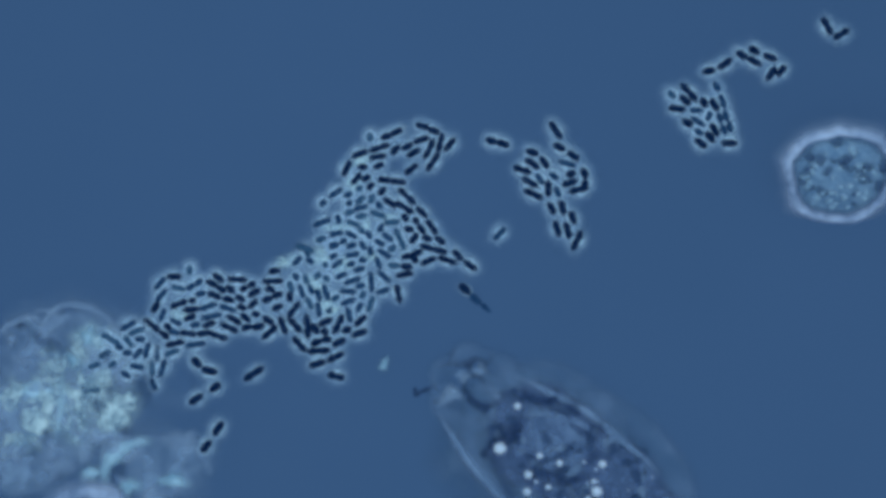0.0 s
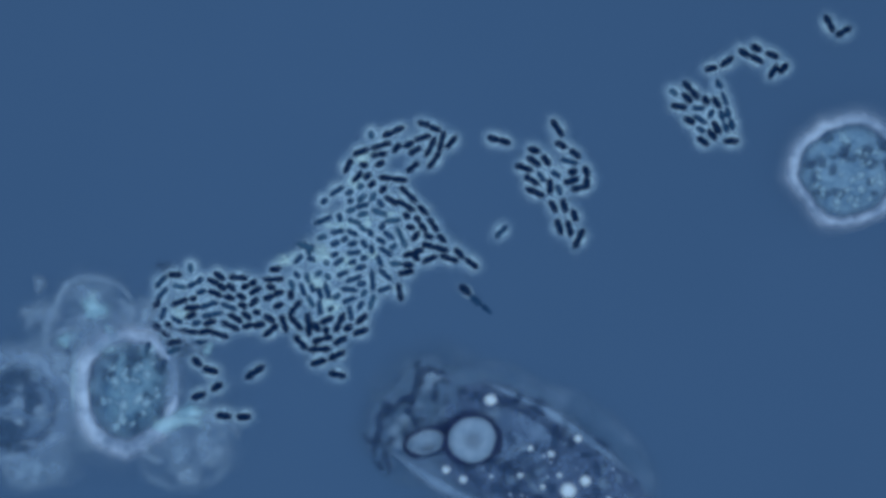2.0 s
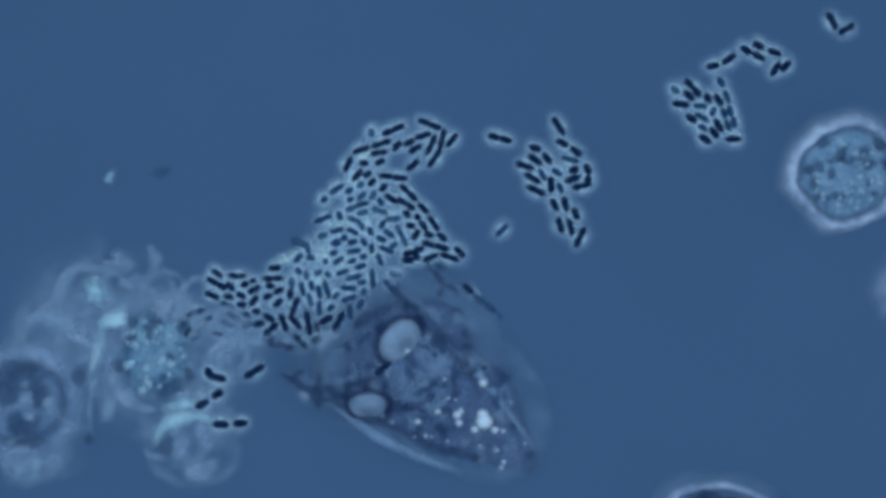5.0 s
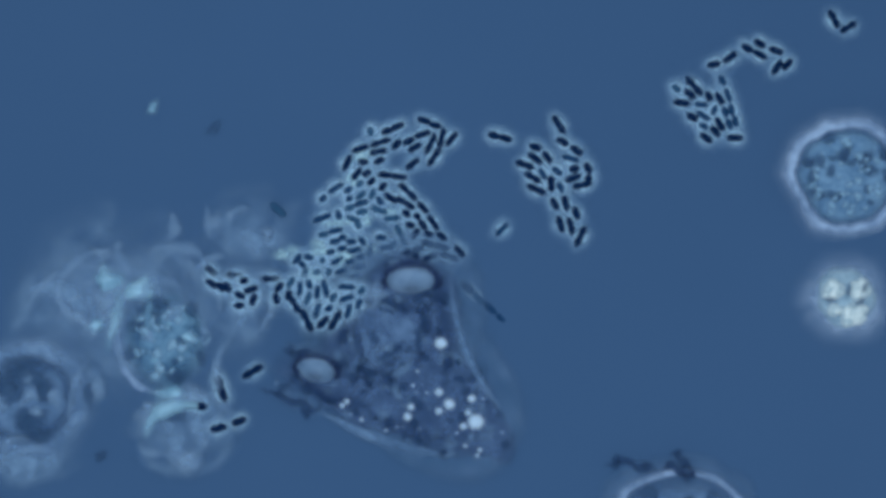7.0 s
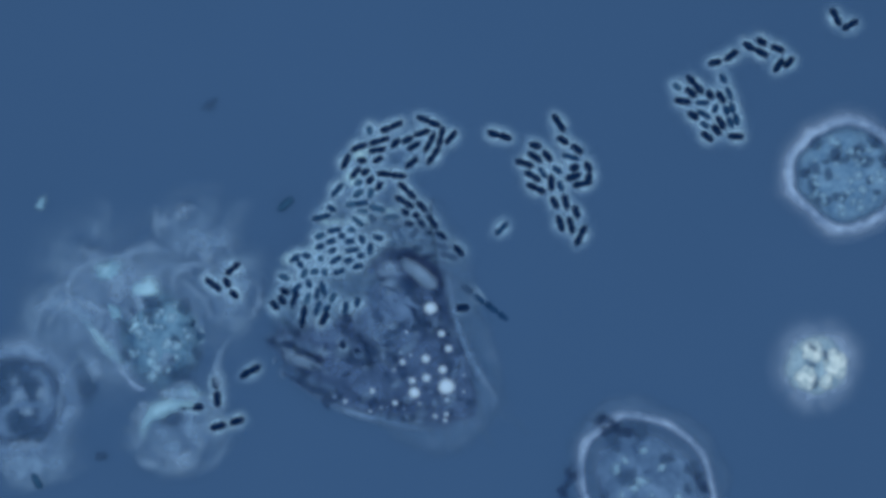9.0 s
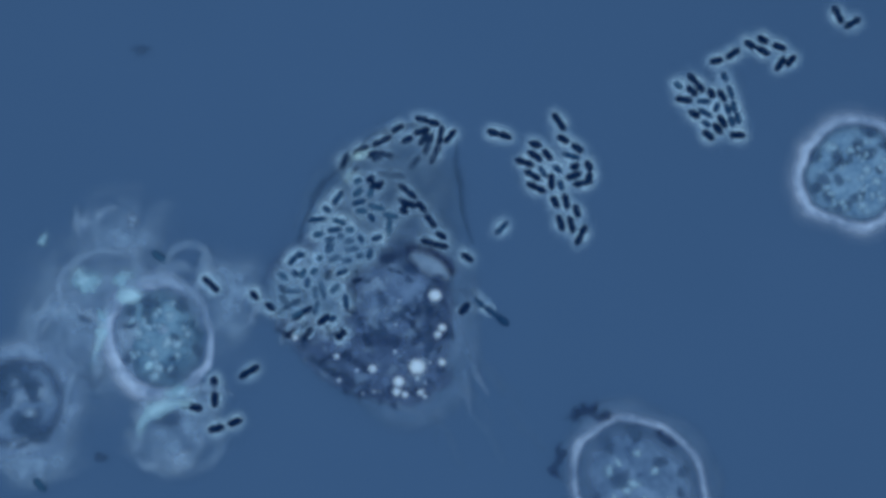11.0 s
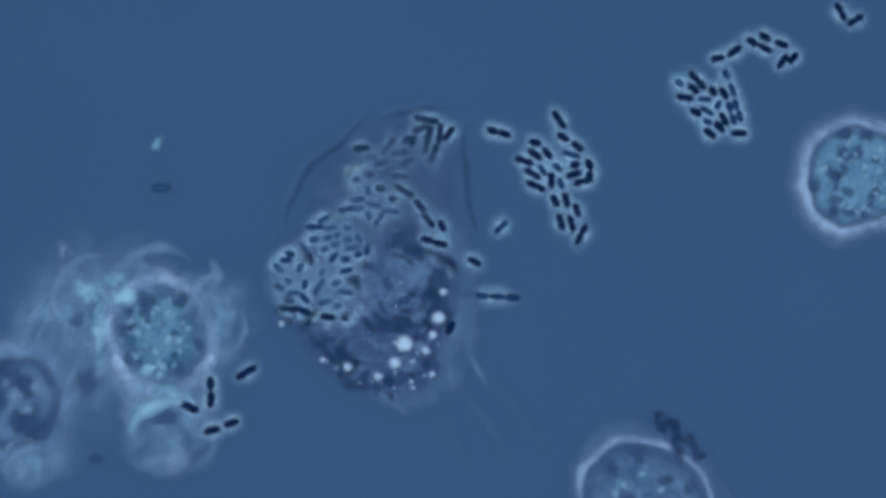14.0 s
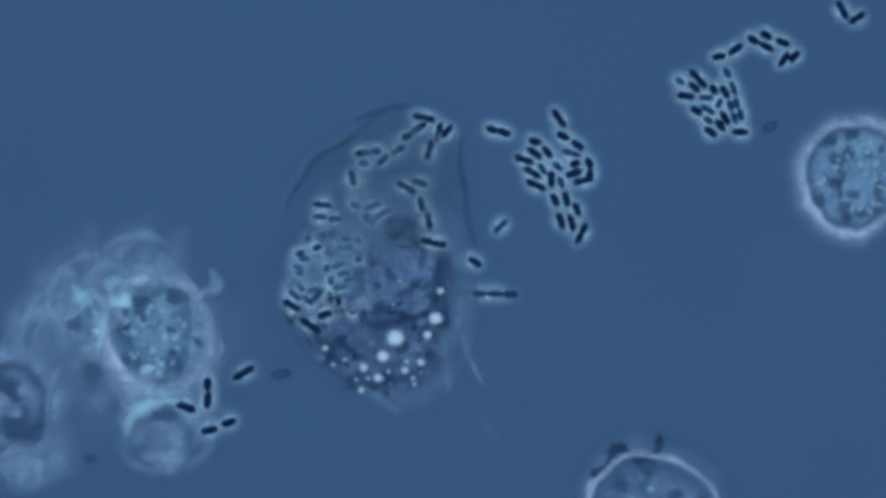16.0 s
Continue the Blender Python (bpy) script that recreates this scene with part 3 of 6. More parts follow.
GREAT = {"tip": TIP, "neck_a": NECK_A, "neck_b": NECK_B, "waist": WAIST, "belly": BELLY, "flank": FLANK,
         "middle": MIDDLE, "shoulder": SHOULDER, "arch": ARCH, "crest": CREST}
colony = []
for rods in GREAT.values():
    for x, y, turn, length in rods:
        dim = 1 if math.hypot((x - 600) / 110, (y - 440) / 120) < 1 or x < 262 or x < 430 and rng.random() < 0.45 else 0
        if (x, y) in ((336, 478), (543, 445), (655, 243), (576, 469)) or x < 205 or dim and rng.random() < 0.2:
            dim = 2
        colony.append((bacterium(x, y, turn, length * 1.05, CLUSTER, "bacteria of the great colony", dim=dim, girth=1.09 if y > 560 and x > 440 else 1.0), x, y, turn, length))
fates(colony)

# those that lie a little deeper
UNSHARP = ((1268, 154), (1278, 180), (1232, 196), (1235, 216), (1254, 206), (1284, 205), (1291, 225), (1273, 209), (1280, 230), (1236, 234), (1004, 290), (980, 312), (955, 317), (986, 340), (884, 414))
for rods, label in ((BRANCH, "dark blue rod-shaped bacterium in a small branched colony"), (SHEAF, "dark blue rod-shaped bacterium in a small sheaf-shaped colony"),
                    (ARC, "dark blue rod-shaped bacterium on bare slide near others")):
    for x, y, turn, length in rods:
        dim = 2 if (x, y) == (1188, 168) else 1 if (x, y) in UNSHARP else 0
        bacterium(x, y, turn, length, label, "bacteria of the small colonies", dim=dim, girth=1.0 if dim else 1.09)

# bright light among the rods, painted as patches in the midst of the great colony
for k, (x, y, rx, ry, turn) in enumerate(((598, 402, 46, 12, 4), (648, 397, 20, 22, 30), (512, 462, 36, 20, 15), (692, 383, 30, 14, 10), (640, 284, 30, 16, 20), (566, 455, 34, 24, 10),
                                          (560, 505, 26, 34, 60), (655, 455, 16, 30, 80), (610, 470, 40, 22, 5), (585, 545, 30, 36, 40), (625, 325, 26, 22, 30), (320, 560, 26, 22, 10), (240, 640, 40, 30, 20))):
    patch = linked("slime_patch", mound(rx / 1000, ry / 1000, 0.0095, soft, 0.2, 300 + k, rings=7, segs=26), COLONY_GLOW)
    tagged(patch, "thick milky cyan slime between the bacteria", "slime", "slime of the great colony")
    if x < 400:
        bx, by = between(EATER, 4)
        moves(patch, [(0, x, y, turn), (0.8 if x < 280 else 2.6, x, y, turn), (4.2, bx, by, turn), (7, 292, 596, turn), (16, 280, 600, turn)], z=0.0012)
    elif y > 440:
        moves(patch, [(0, x, y, turn), (5, x, y, turn), (7.5, x - 2, y - 8, turn), (9.5, 0.55 * x + 252, 0.7 * y + 144, turn, 0, 0.012), (12.5, 0.5 * x + 280, 0.55 * y + 216, turn, 0, 0.008), (16, 0.4 * x + 345, 0.5 * y + 244, turn, 0, 0.004)], z=0.0012)
    else:
        moves(patch, [(0, x, y, turn), (9, x, y, turn), (12.5, 0.6 * x + 255, 0.8 * y + 72, turn, 0, 0.010), (16, 0.4 * x + 390, 0.5 * y + 200, turn, 0, 0.004)], z=0.0012)

# loose bacteria that drift, each with its own painted halo of light
def loose(rows, length, label=LOOSE, dim=0):
    ob = bacterium(rows[0][1], rows[0][2], rows[0][3], length, label, "loose bacteria", dim=dim, coated=dim < 2)
    moves(ob, rows, z=0.014)
    return ob


loose([(0, 450, 661, 34), (3, 450, 661, 34), (6.5, 450, 661, 32), (9, 449, 661, 30), (12.5, 451, 661, 32), (16, 449, 662, 32)], 42)
loose([(0, 349, 641, -46), (2, 348, 643, -46), (4, 359, 656, -60), (6.5, 388, 676, -62), (7.2, 391, 679, -66), (9, 390, 680, -88), (12.5, 390, 680, -88), (16, 388, 681, -87)], 24)
loose([(0, 372, 656, -14), (2, 372, 658, -16), (4, 377, 662, 0), (6.5, 398, 694, -60), (9, 392, 709, -88), (12.5, 391, 707, -92), (16, 388, 708, -95)], 30)
loose([(0, 382, 685, 34), (2, 383, 687, 34), (4, 387, 688, 46), (6.5, 368, 723, -8), (7, 359, 722, -8), (9, 357, 722, -6), (12.5, 360, 723, -22), (16, 357, 722, -20)], 24)
loose([(0, 348, 706, 34), (2, 351, 703, 22), (4, 363, 714, 48), (6.5, 347, 720, 0), (9, 339, 720, 8), (12.5, 348, 717, -18), (16, 347, 718, -20)], 28)
loose([(0, 387, 758, 58), (0.5, 389, 755, 75), (0.7, 393, 752, -70), (1, 393, 752, -50), (1.5, 401, 743, -28), (2, 395, 738, -6), (2.5, 390, 737, -25), (3.5, 392, 742, -24), (6.5, 390, 760, 14), (9, 394, 756, 14), (12.5, 393, 760, 14), (16, 391, 759, 12)], 30)
loose([(0, 366, 789, 54), (0.5, 387, 790, 85), (0.7, 400, 780, -70), (1, 416, 776, -50), (1.5, 431, 755, -12), (2, 430, 740, 2), (2.5, 428, 750, -15), (3.5, 425, 754, -14), (6.5, 426, 749, 22), (9, 426, 747, 20), (12.5, 425, 748, 20), (16, 424, 746, 20)], 28)
loose([(0, 985, 775, 20), (2, 919, 777, 20), (4, 811, 734, 10), (5.5, 712, 629, 10), (7, 683, 603, 10), (8.2, 768, 561, 10), (9, 816, 551, 4), (11.5, 820, 554, 60),
       (12.5, 819, 562, 72), (13.5, 812, 571, 70), (14.6, 777, 595, 60), (16, 744, 567, 40)], 27)

loose([(0, 1370, -60, 20), (14.6, 1350, -31, 20), (15.3, 1337, 197, 30), (15.6, 1345, 242, 20), (16, 1340, 245, 25)], 26, "blurred grey-blue bacterium adrift", 2)
loose([(0, 165, 690, 10), (4, 254, 649, 10), (7, 299, 600, 10), (9, 290, 605, 10), (12.5, 300, 601, 10), (14.6, 310, 605, 10), (15.3, 470, 691, 20), (16, 512, 664, 12)], 34, "blurred grey-blue bacterium adrift", 2)
chain_label = "chain of four dark blue bacteria, swinging about its end"
chain = new("bacterium_chain")
tagged(chain, chain_label, "bacterium")
for k, (x, length) in enumerate(((0.010, 0.026), (0.036, 0.028), (0.064, 0.030), (0.090, 0.026))):
    size, mesh = min((RODS, DIM_RODS, DIM_RODS, DIM_RODS)[k], key=lambda r: abs(r[0] - length))
    ob = new("rod", mesh)
    ob.parent = chain
    ob.scale = (length / size, (1.12, 1.05, 1.0, 1.15)[k], 1.0)
    ob.location = (x, (0, -0.001, 0.0, 0.0)[k], 0.0)
# halo of light round the whole chain, painted pale
chain_halo = part("slime_coat", mound(0.078, 0.030, 0.0050, soft, 0.04, seed=3, rings=8, segs=32), ROD_HALO, chain, "thin milky slime coat")
chain_halo.location = (0.05, 0, -0.0058)
moves(chain, [(0, 815, 505, -42, 0, 0.0061, 9), (2, 813, 510, -42, 0, 0.0061, 8.5), (3.5, 814, 513, -36, 0, 0.0061, 8), (6.5, 817, 509, -43, 0, 0.0061, 6.5), (9, 816, 513, -37, 0, 0.0061, 6), (11.5, 814, 519, -38, 0, 0.0061, 2), (12.5, 811, 519, -46),
              (13.2, 815, 523, -28), (14, 815, 528, -4), (14.5, 815, 530, 18), (15.2, 813, 528, 8), (16, 811, 526, -2)], z=0.0061)


# ---- cells ----
def wall(middle, inner, outer, steep):
    """A ring-shaped swelling with a crisp inner and a soft outer side."""
    def at(r):
        if r < middle:
            return math.exp(-((r - middle) / inner) ** 2)
        d = (r - middle) / outer
        return (steep * math.exp(-(2.2 * d) ** 2) + (1 - steep) * math.exp(-d ** 1.5)) * min(1.0, (1 - r) / 0.12)
    return at


def frill(long, wide, bend, seed):
    """A thin ragged line of membrane that is thrown up in waves, with two short side folds."""
    bm = strip(long, wide, bend, seed, 0.0100, 0.75)
    for k, at in enumerate((-0.22, 0.18)):
        side = strip(long * (0.30, 0.22)[k], wide * 0.9, (60, -70)[k], seed + 7 + k, 0.0092, 0.5)
        side.transform(pose(at * long, (0.10, -0.08)[k] * long, 0.0004 * (k + 1), 0, 0, (65, -50)[k] + 10 * (seed % 3)))
        mesh = bpy.data.meshes.new("side_fold")
        side.to_mesh(mesh)
        side.free()
        bm.from_mesh(mesh)
        bpy.data.meshes.remove(mesh)
    return bm


def cell(name, label, rx, ry, body_mat, rim_mat, seed, lights, darks, size=(0.007, 0.015), corners=0.0, rim_high=0.017, band=0.030, inner=0.008, reach=0.8, pale=None, steep=0.0):
    """A rounded cell on the slide: a painted pale halo, the body, and pale and dark clumps in it."""
    root = tagged(new(name), label, "cell")
    wide = max(rx, ry) + band * 2
    # the ring is the cell's halo of light, put into colour and shape
    halo = part("rim", mound(rx + band * 2, ry + band * 2, rim_high, wall(max(rx, ry) / wide, inner / wide, band / wide, steep), 0.05, seed, rings=26, segs=72, start=0.5, corners=corners, lumps=0.25), rim_mat, root, "pale blue rim of clear jelly")
    halo.location.z = 0.0015
    body = part("body", mound(rx, ry, 0.022, dome, 0.05, seed, rings=12, segs=64, corners=corners, lumps=0.15), body_mat, root)
    body.location.z = 0.001
    pick = random.Random(seed)
    for k in range(lights + darks):
        light = k >= darks
        a, r = pick.uniform(0, math.tau), math.sqrt(pick.uniform(0.0, reach ** 2) if light else pick.uniform(0.10, 0.80))
        s = pick.uniform(*size) * (1.0 if light else 1.5)
        grain = part("grain", mound(s, s * pick.uniform(0.55, 0.95), 0.0095, soft, 0.25, seed + k, rings=6, segs=20),
                     (pale or CLUMP_LIGHT) if light else CLUMP_DARK, body, "pale cyan grain" if light else "dark blue grain")
        grain.matrix_basis = pose(rx * r * math.cos(a) * 0.93, ry * r * math.sin(a) * 0.93, 0.022 * dome(r * 0.93) * 0.94 - 0.002 + 0.0004 * (k % 5), 0, 0, pick.uniform(0, 180))
    return root


right_cell = cell("round_cell", "round granular blue cell with a broad pale rim", 0.092, 0.090, GRAIN_BODY, HALO, 11, 40, 26, size=(0.007, 0.016), corners=0.014, band=0.023, inner=0.009, steep=0.5)
moves(right_cell, [(0, 1478, 308, 0, 36, 0.05), (0.5, 1499, 303, 6, 20, 0.03), (1, 1516, 300, 12, 4, 0.01), (1.5, 1503, 311, 18, 6, 0.01), (2, 1489, 306, 24, 18, 0.03), (3, 1484, 295, 30, 2, 0.0), (4, 1487, 316, 36, 4, 0.0),
                   (5.2, 1481, 313, 26, 22, 0.03), (6.5, 1475, 311, 12, 34, 0.05), (7, 1482, 321, 16, 8, 0.01), (7.5, 1487, 320, 20, 4, 0.0), (8.5, 1483, 322, 28, 2, 0.0), (9, 1479, 321, 34, 2, 0.0), (11.5, 1493, 321, 62, 0, 0.0), (12.5, 1488, 329, 74, 0, 0.0),
                   (13.5, 1495, 328, 86, 0, 0.0), (14.5, 1486, 329, 98, 0, 0.0), (16, 1487, 330, 112, 0, 0.0)])

eater = cell("swollen_cell", "swollen mottled blue-teal cell with a pale rim beside the colony", 0.080, 0.098, FEEDING_BODY, HALO, 23, 34, 14, size=(0.008, 0.018), band=0.021, inner=0.013, reach=0.78)
EATER_LEAN = [(0, 20, 0.03), (0.5, 0, 0.0), (0.7, 20, 0.03), (0.9, 46, 0.06), (1.5, 46, 0.06), (2, 28, 0.035), (3, 4, 0.0), (16, 0, 0.0)]
moves(eater, [(t, x, y, 2 * t - 10, 0, float(np.interp(t, [r[0] for r in EATER_LEAN], [r[2] for r in EATER_LEAN])), float(np.interp(t, [r[0] for r in EATER_LEAN], [r[1] for r in EATER_LEAN]))) for t, x, y in EATER])
# its painted halo sinks into the slide, deepest from 5 to 9 s, then rises
eater_halo = [ob for ob in bpy.data.objects if ob.parent == eater and ob.name.startswith("rim")][0]
MOVES.append((eater_halo, [(t, pose(0, 0, z, tip, pitch, 0)) for t, z, tip, pitch in ((0, 0.0015, 0, 0), (1.5, -0.001, -2, 0), (2, -0.004, -6, 0), (3, -0.006, -7, 2), (4.2, -0.008, -6, 4), (5, -0.019, -2, 2), (9, -0.019, 0, 2), (11.3, -0.003, 1, 5), (13, -0.002, 0, 4), (16, -0.002, 0, 5))]))

edge_cell = cell("dull_cell", "dull blue mottled cell with a faint rim", 0.090, 0.082, DULL_BODY, FAINT_HALO, 31, 11, 10, size=(0.018, 0.034), band=0.026, inner=0.014, reach=0.6, pale=WISP)
dark_ring = part("cortex", mound(0.090, 0.082, 0.0065, rim(0.80, 0.12, 0.10), 0.05, 31, rings=12, segs=56, start=0.4), HAZE_DARK, edge_cell, "dark blue border inside the rim")
dark_ring.location.z = 0.012
moves(edge_cell, [(0, -115, 760, 0), (0.6, -71, 741, 0), (1.2, -11, 717, 5), (2, 24, 725, 10), (4, 38, 722, 15), (6.5, 54, 715, 25), (7, 57, 713, 26), (9, 45, 715, 34),
                  (11.5, 58, 718, 40), (12.5, 63, 719, 44), (14, 56, 715, 50), (15, 57, 714, 53), (16, 42, 724, 56)])

low_cell = cell("mottled_cell", "mottled blue cell with a thin bright rim", 0.131, 0.095, DULL_BODY, HALO, 45, 15, 14, size=(0.010, 0.022), band=0.018, inner=0.008, reach=0.6, steep=0.45)
LOW_CELL = [(0, 1429, 1114, -49), (2.5, 1394, 1066, -49), (4.2, 1332, 996, -35), (5.4, 1252, 956, -25), (6.3, 1197, 937, -15), (7, 1206, 942, -15), (7.5, 1196, 944, -15), (8, 1149, 881, -49), (8.5, 1124, 861, -51), (9, 1139, 856, -49), (10, 1131, 858, -49), (11.5, 1122, 860, -51), (12, 1146, 876, -49), (12.5, 1127, 868, -51), (13, 1137, 880, -46), (13.5, 1136, 882, -45), (14, 1137, 891, -45), (14.5, 1141, 905, -45), (15, 1148, 914, -45), (15.5, 1153, 915, -44), (16, 1153, 915, -44)]
low_rows = [(t, *between(LOW_CELL, t), float(np.interp(t, [r[0] for r in LOW_CELL], [r[3] for r in LOW_CELL]))) for t in [q * 0.5 for q in range(33)]]
moves(low_cell, low_rows)
# its ruffles go their own ways along the rim: length, width, bend
LOW_RUFFLES = [
    (0.120, 0.0085, -70, [(0, 1418, 1048, 0), (4.2, 1312, 931, 0), (6.5, 1146, 801, 40), (7, 1112, 823, 16), (7.5, 1111, 845, 15), (8, 1077, 737, -25), (8.5, 1091, 737, -30), (9, 1081, 756, 0), (11.3, 1036, 735, 30), (11.5, 1027, 745, 35), (12, 1119, 738, 0), (12.5, 1046, 759, 40), (13, 1142, 749, -40), (13.5, 1161, 751, -45), (14, 1180, 775, -50), (14.5, 1175, 775, -48), (15, 1098, 786, 5), (16, 1103, 800, 10)]),
    (0.085, 0.0075, -40, [(0, 1418, 1058, 0), (4.2, 1312, 941, 0), (6.5, 1240, 855, -10), (7, 1190, 835, -15), (7.5, 1190, 840, -40), (8, 1013, 830, 55), (8.5, 1013, 746, 45), (9, 998, 854, 80), (11.5, 993, 798, 85), (12, 1172, 848, 120), (12.5, 1017, 822, 80), (13, 1152, 758, 135), (14.5, 1223, 806, 140), (15, 1002, 844, 70), (16, 1060, 824, 50)]),
    (0.060, 0.0075, 40, [(0, 1418, 1058, 0), (4.2, 1312, 941, 0), (6.5, 1181, 821, -10), (7.5, 1195, 815, -50), (8, 1121, 756, -25), (8.5, 1008, 800, 60), (9, 1228, 854, -45), (11.5, 1162, 764, -20), (12, 1215, 803, -15), (12.5, 1128, 744, -55), (13, 1137, 744, -50), (13.5, 1147, 734, -60), (14.5, 1165, 767, -50), (15, 1180, 775, 85), (16, 1150, 786, 85)]),
    (0.050, 0.0070, 60, [(0, 1418, 1058, 0), (4.2, 1312, 941, 0), (6.5, 1205, 831, -20), (7.5, 1151, 850, -10), (8, 1052, 771, 60), (8.5, 1121, 732, -20), (9, 1072, 761, 10), (11.5, 1032, 721, 0), (12, 1002, 856, 120), (12.5, 1118, 735, 110), (14, 1180, 763, 90), (15, 1079, 786, 80), (16, 1088, 795, 80)]),
]
sheet = part("lamella", mound(0.170, 0.140, 0.013, rim(0.80, 0.3, 0.12), 0.10, 47, rings=12, segs=56, start=0.3), THIN_HALO, low_cell, "thin clear sheet before the cell")
sheet.location = (-0.010, 0.006, -0.002)
for q, (length, wide, bend, rows) in enumerate(LOW_RUFFLES):
    # the rows lie in the cell's own turned space
    turned = []
    for t, x, y, turn in rows:
        bx, by = between(low_rows, t)
        lean = float(np.interp(t, [r[0] for r in low_rows], [r[3] for r in low_rows]))
        c, s, dx, dy = math.cos(radians(lean)), math.sin(radians(lean)), x - bx, by - y
        turned.append((t, pose((dx * c + dy * s) / 1000, (dy * c - dx * s) / 1000, 0.020 if t < 14.9 else 0.006, 0, 0, turn - lean)))
    fringe = part("ruffle", frill(length, wide * 1.45, bend, 180 + q), RUFFLE, low_cell, "dark wavy ruffle of membrane")
    fringe.matrix_basis = turned[0][1]
    turned.append((16.01, turned[-1][1])) if turned[-1][0] < 16 else None
    MOVES.append((fringe, turned))

# a small pale cell that drifts through
pale = tagged(new("pale_cell"), "small bright white cell with three lobes", "cell")
# its halo of light, painted as a broad pale swelling
halo = part("rim", mound(0.112, 0.112, 0.016, soft, 0.06, 51, rings=10), HALO, pale, "pale blue rim of clear jelly")
halo.location.z = 0.001
part("body", mound(0.062, 0.060, 0.030, dome, 0.05, 52, rings=9, lumps=0.2), PALE_CELL, pale)
for k, (x, y, r, a) in enumerate(((-0.024, 0.014, 0.023, 20), (0.024, 0.016, 0.023, 70), (0.012, -0.028, 0.026, 10), (-0.020, -0.020, 0.015, 0))):
    lobe = part("lobe", mound(r * 1.15, r * 0.95, 0.013, dome, 0.12, k + 3, rings=7, segs=26, lumps=0.3), PALE_LOBE, pale, "rounded white lobe")
    lobe.matrix_basis = pose(x, y, 0.024, 0, 0, a)
for k, (x, y, a) in enumerate(((0.001, 0.012, 85), (0.022, -0.006, 30), (0.030, 0.020, 60), (-0.030, -0.002, 10))):
    fold = part("fold", mound(0.018, 0.008, 0.009, soft, 0.2, k + 8, rings=5, segs=18), CLUMP_DARK, pale, "dark fold between the lobes")
    fold.matrix_basis = pose(x, y, 0.033, 0, 0, a)
moves(pale, [(0, 1680, 480, 0), (4.2, 1661, 505, 0), (5.2, 1600, 520, 0), (6.3, 1501, 522, 5), (6.6, 1484, 506, 8), (7, 1482, 534, 0), (7.5, 1457, 551, 20), (8, 1445, 581, 30), (8.5, 1416, 572, 50),
             (9, 1429, 652, 75), (9.2, 1425, 656, 80), (10.2, 1416, 830, 110), (11, 1412, 994, 130), (16, 1406, 1027, 140)])

# ---- burst cells: blebs, veils, folds and debris beside the swollen cell ----
bleb = tagged(new("bleb"), "clear swollen bleb with pale curved edges", "cell bleb")
ring = part("rim", mound(0.100, 0.088, 0.0052, rim(0.76, 0.16, 0.14), 0.07, 61, rings=12, segs=48, start=0.3), VEIL, bleb, "faint pale border")
ring.location.z = 0.001
part("body", mound(0.092, 0.080, 0.0046, soft, 0.12, 62, lumps=0.4), VEIL, bleb)
spot = part("spot", mound(0.034, 0.026, 0.013, soft, 0.12, 63), WISP, bleb, "pale spot")
spot.matrix_basis = pose(0.012, -0.042, 0.010)
hook = part("fold", strip(0.155, 0.022, -135, 64, 0.016, 0.15), DEBRIS, bleb, "pale curved fold")
hook.matrix_basis = pose(-0.022, 0.052, 0.010, 0, 0, 22)
moves(bleb, [(0, 250, 840, 20), (1, 284, 817, 10), (2, 323, 803, 0), (4, 344, 804, -4), (6.5, 330, 778, 0), (9, 326, 774, 2), (12.5, 322, 771, 4), (16, 314, 766, 6)])


def veil(label, rx, ry, seed, rows, mat=None):
    """A thin uneven cloud of burst contents with a few curled folds in it."""
    ob = linked("membrane_haze", mound(rx, ry, 0.013, soft, 0.14, seed, rings=12, segs=48, lumps=0.5), mat or VEIL)
    tagged(ob, label, "membrane shreds")
    pick = random.Random(seed)
    for k in range(3):
        a, r = pick.uniform(0, math.tau), pick.uniform(0.35, 0.7)
        fold = part("fold", strip(pick.uniform(0.4, 0.8) * rx, pick.uniform(0.008, 0.016), pick.uniform(40, 150), seed * 5 + k, 0.0095), WISP, ob, "pale curled fold")
        fold.matrix_basis = pose(rx * r * math.cos(a), ry * r * math.sin(a), 0.006, 0, 0, math.degrees(a) + 90 + pick.uniform(-30, 30))
    moves(ob, rows, z=0.0012)


veil("broad grey-blue haze of burst cell contents", 0.185, 0.145, 76, [(0, 122, 639, 0), (1, 171, 661, 10), (2, 201, 642, 15), (4, 216, 644, 20), (7, 237, 565, 30), (9, 226, 575, 30), (12.5, 220, 585, 36), (16, 219, 576, 40)])
veil("broad grey-blue haze of burst cell contents", 0.125, 0.095, 77, [(0, 282, 829, 0), (0.5, 291, 800, 5), (1, 300, 791, 8), (2, 330, 782, 10), (4, 330, 773, 20), (7, 325, 762, 20), (9, 319, 771, 30), (16, 333, 748, 40)])
veil("broad grey-blue haze of burst cell contents", 0.170, 0.115, 79, [(0, 23, 739, 0), (1, 32, 711, 5), (2, 61, 682, 10), (4, 112, 624, 20), (7, 138, 535, 20), (9, 153, 556, 30), (12.5, 152, 566, 36), (16, 142, 566, 40)])
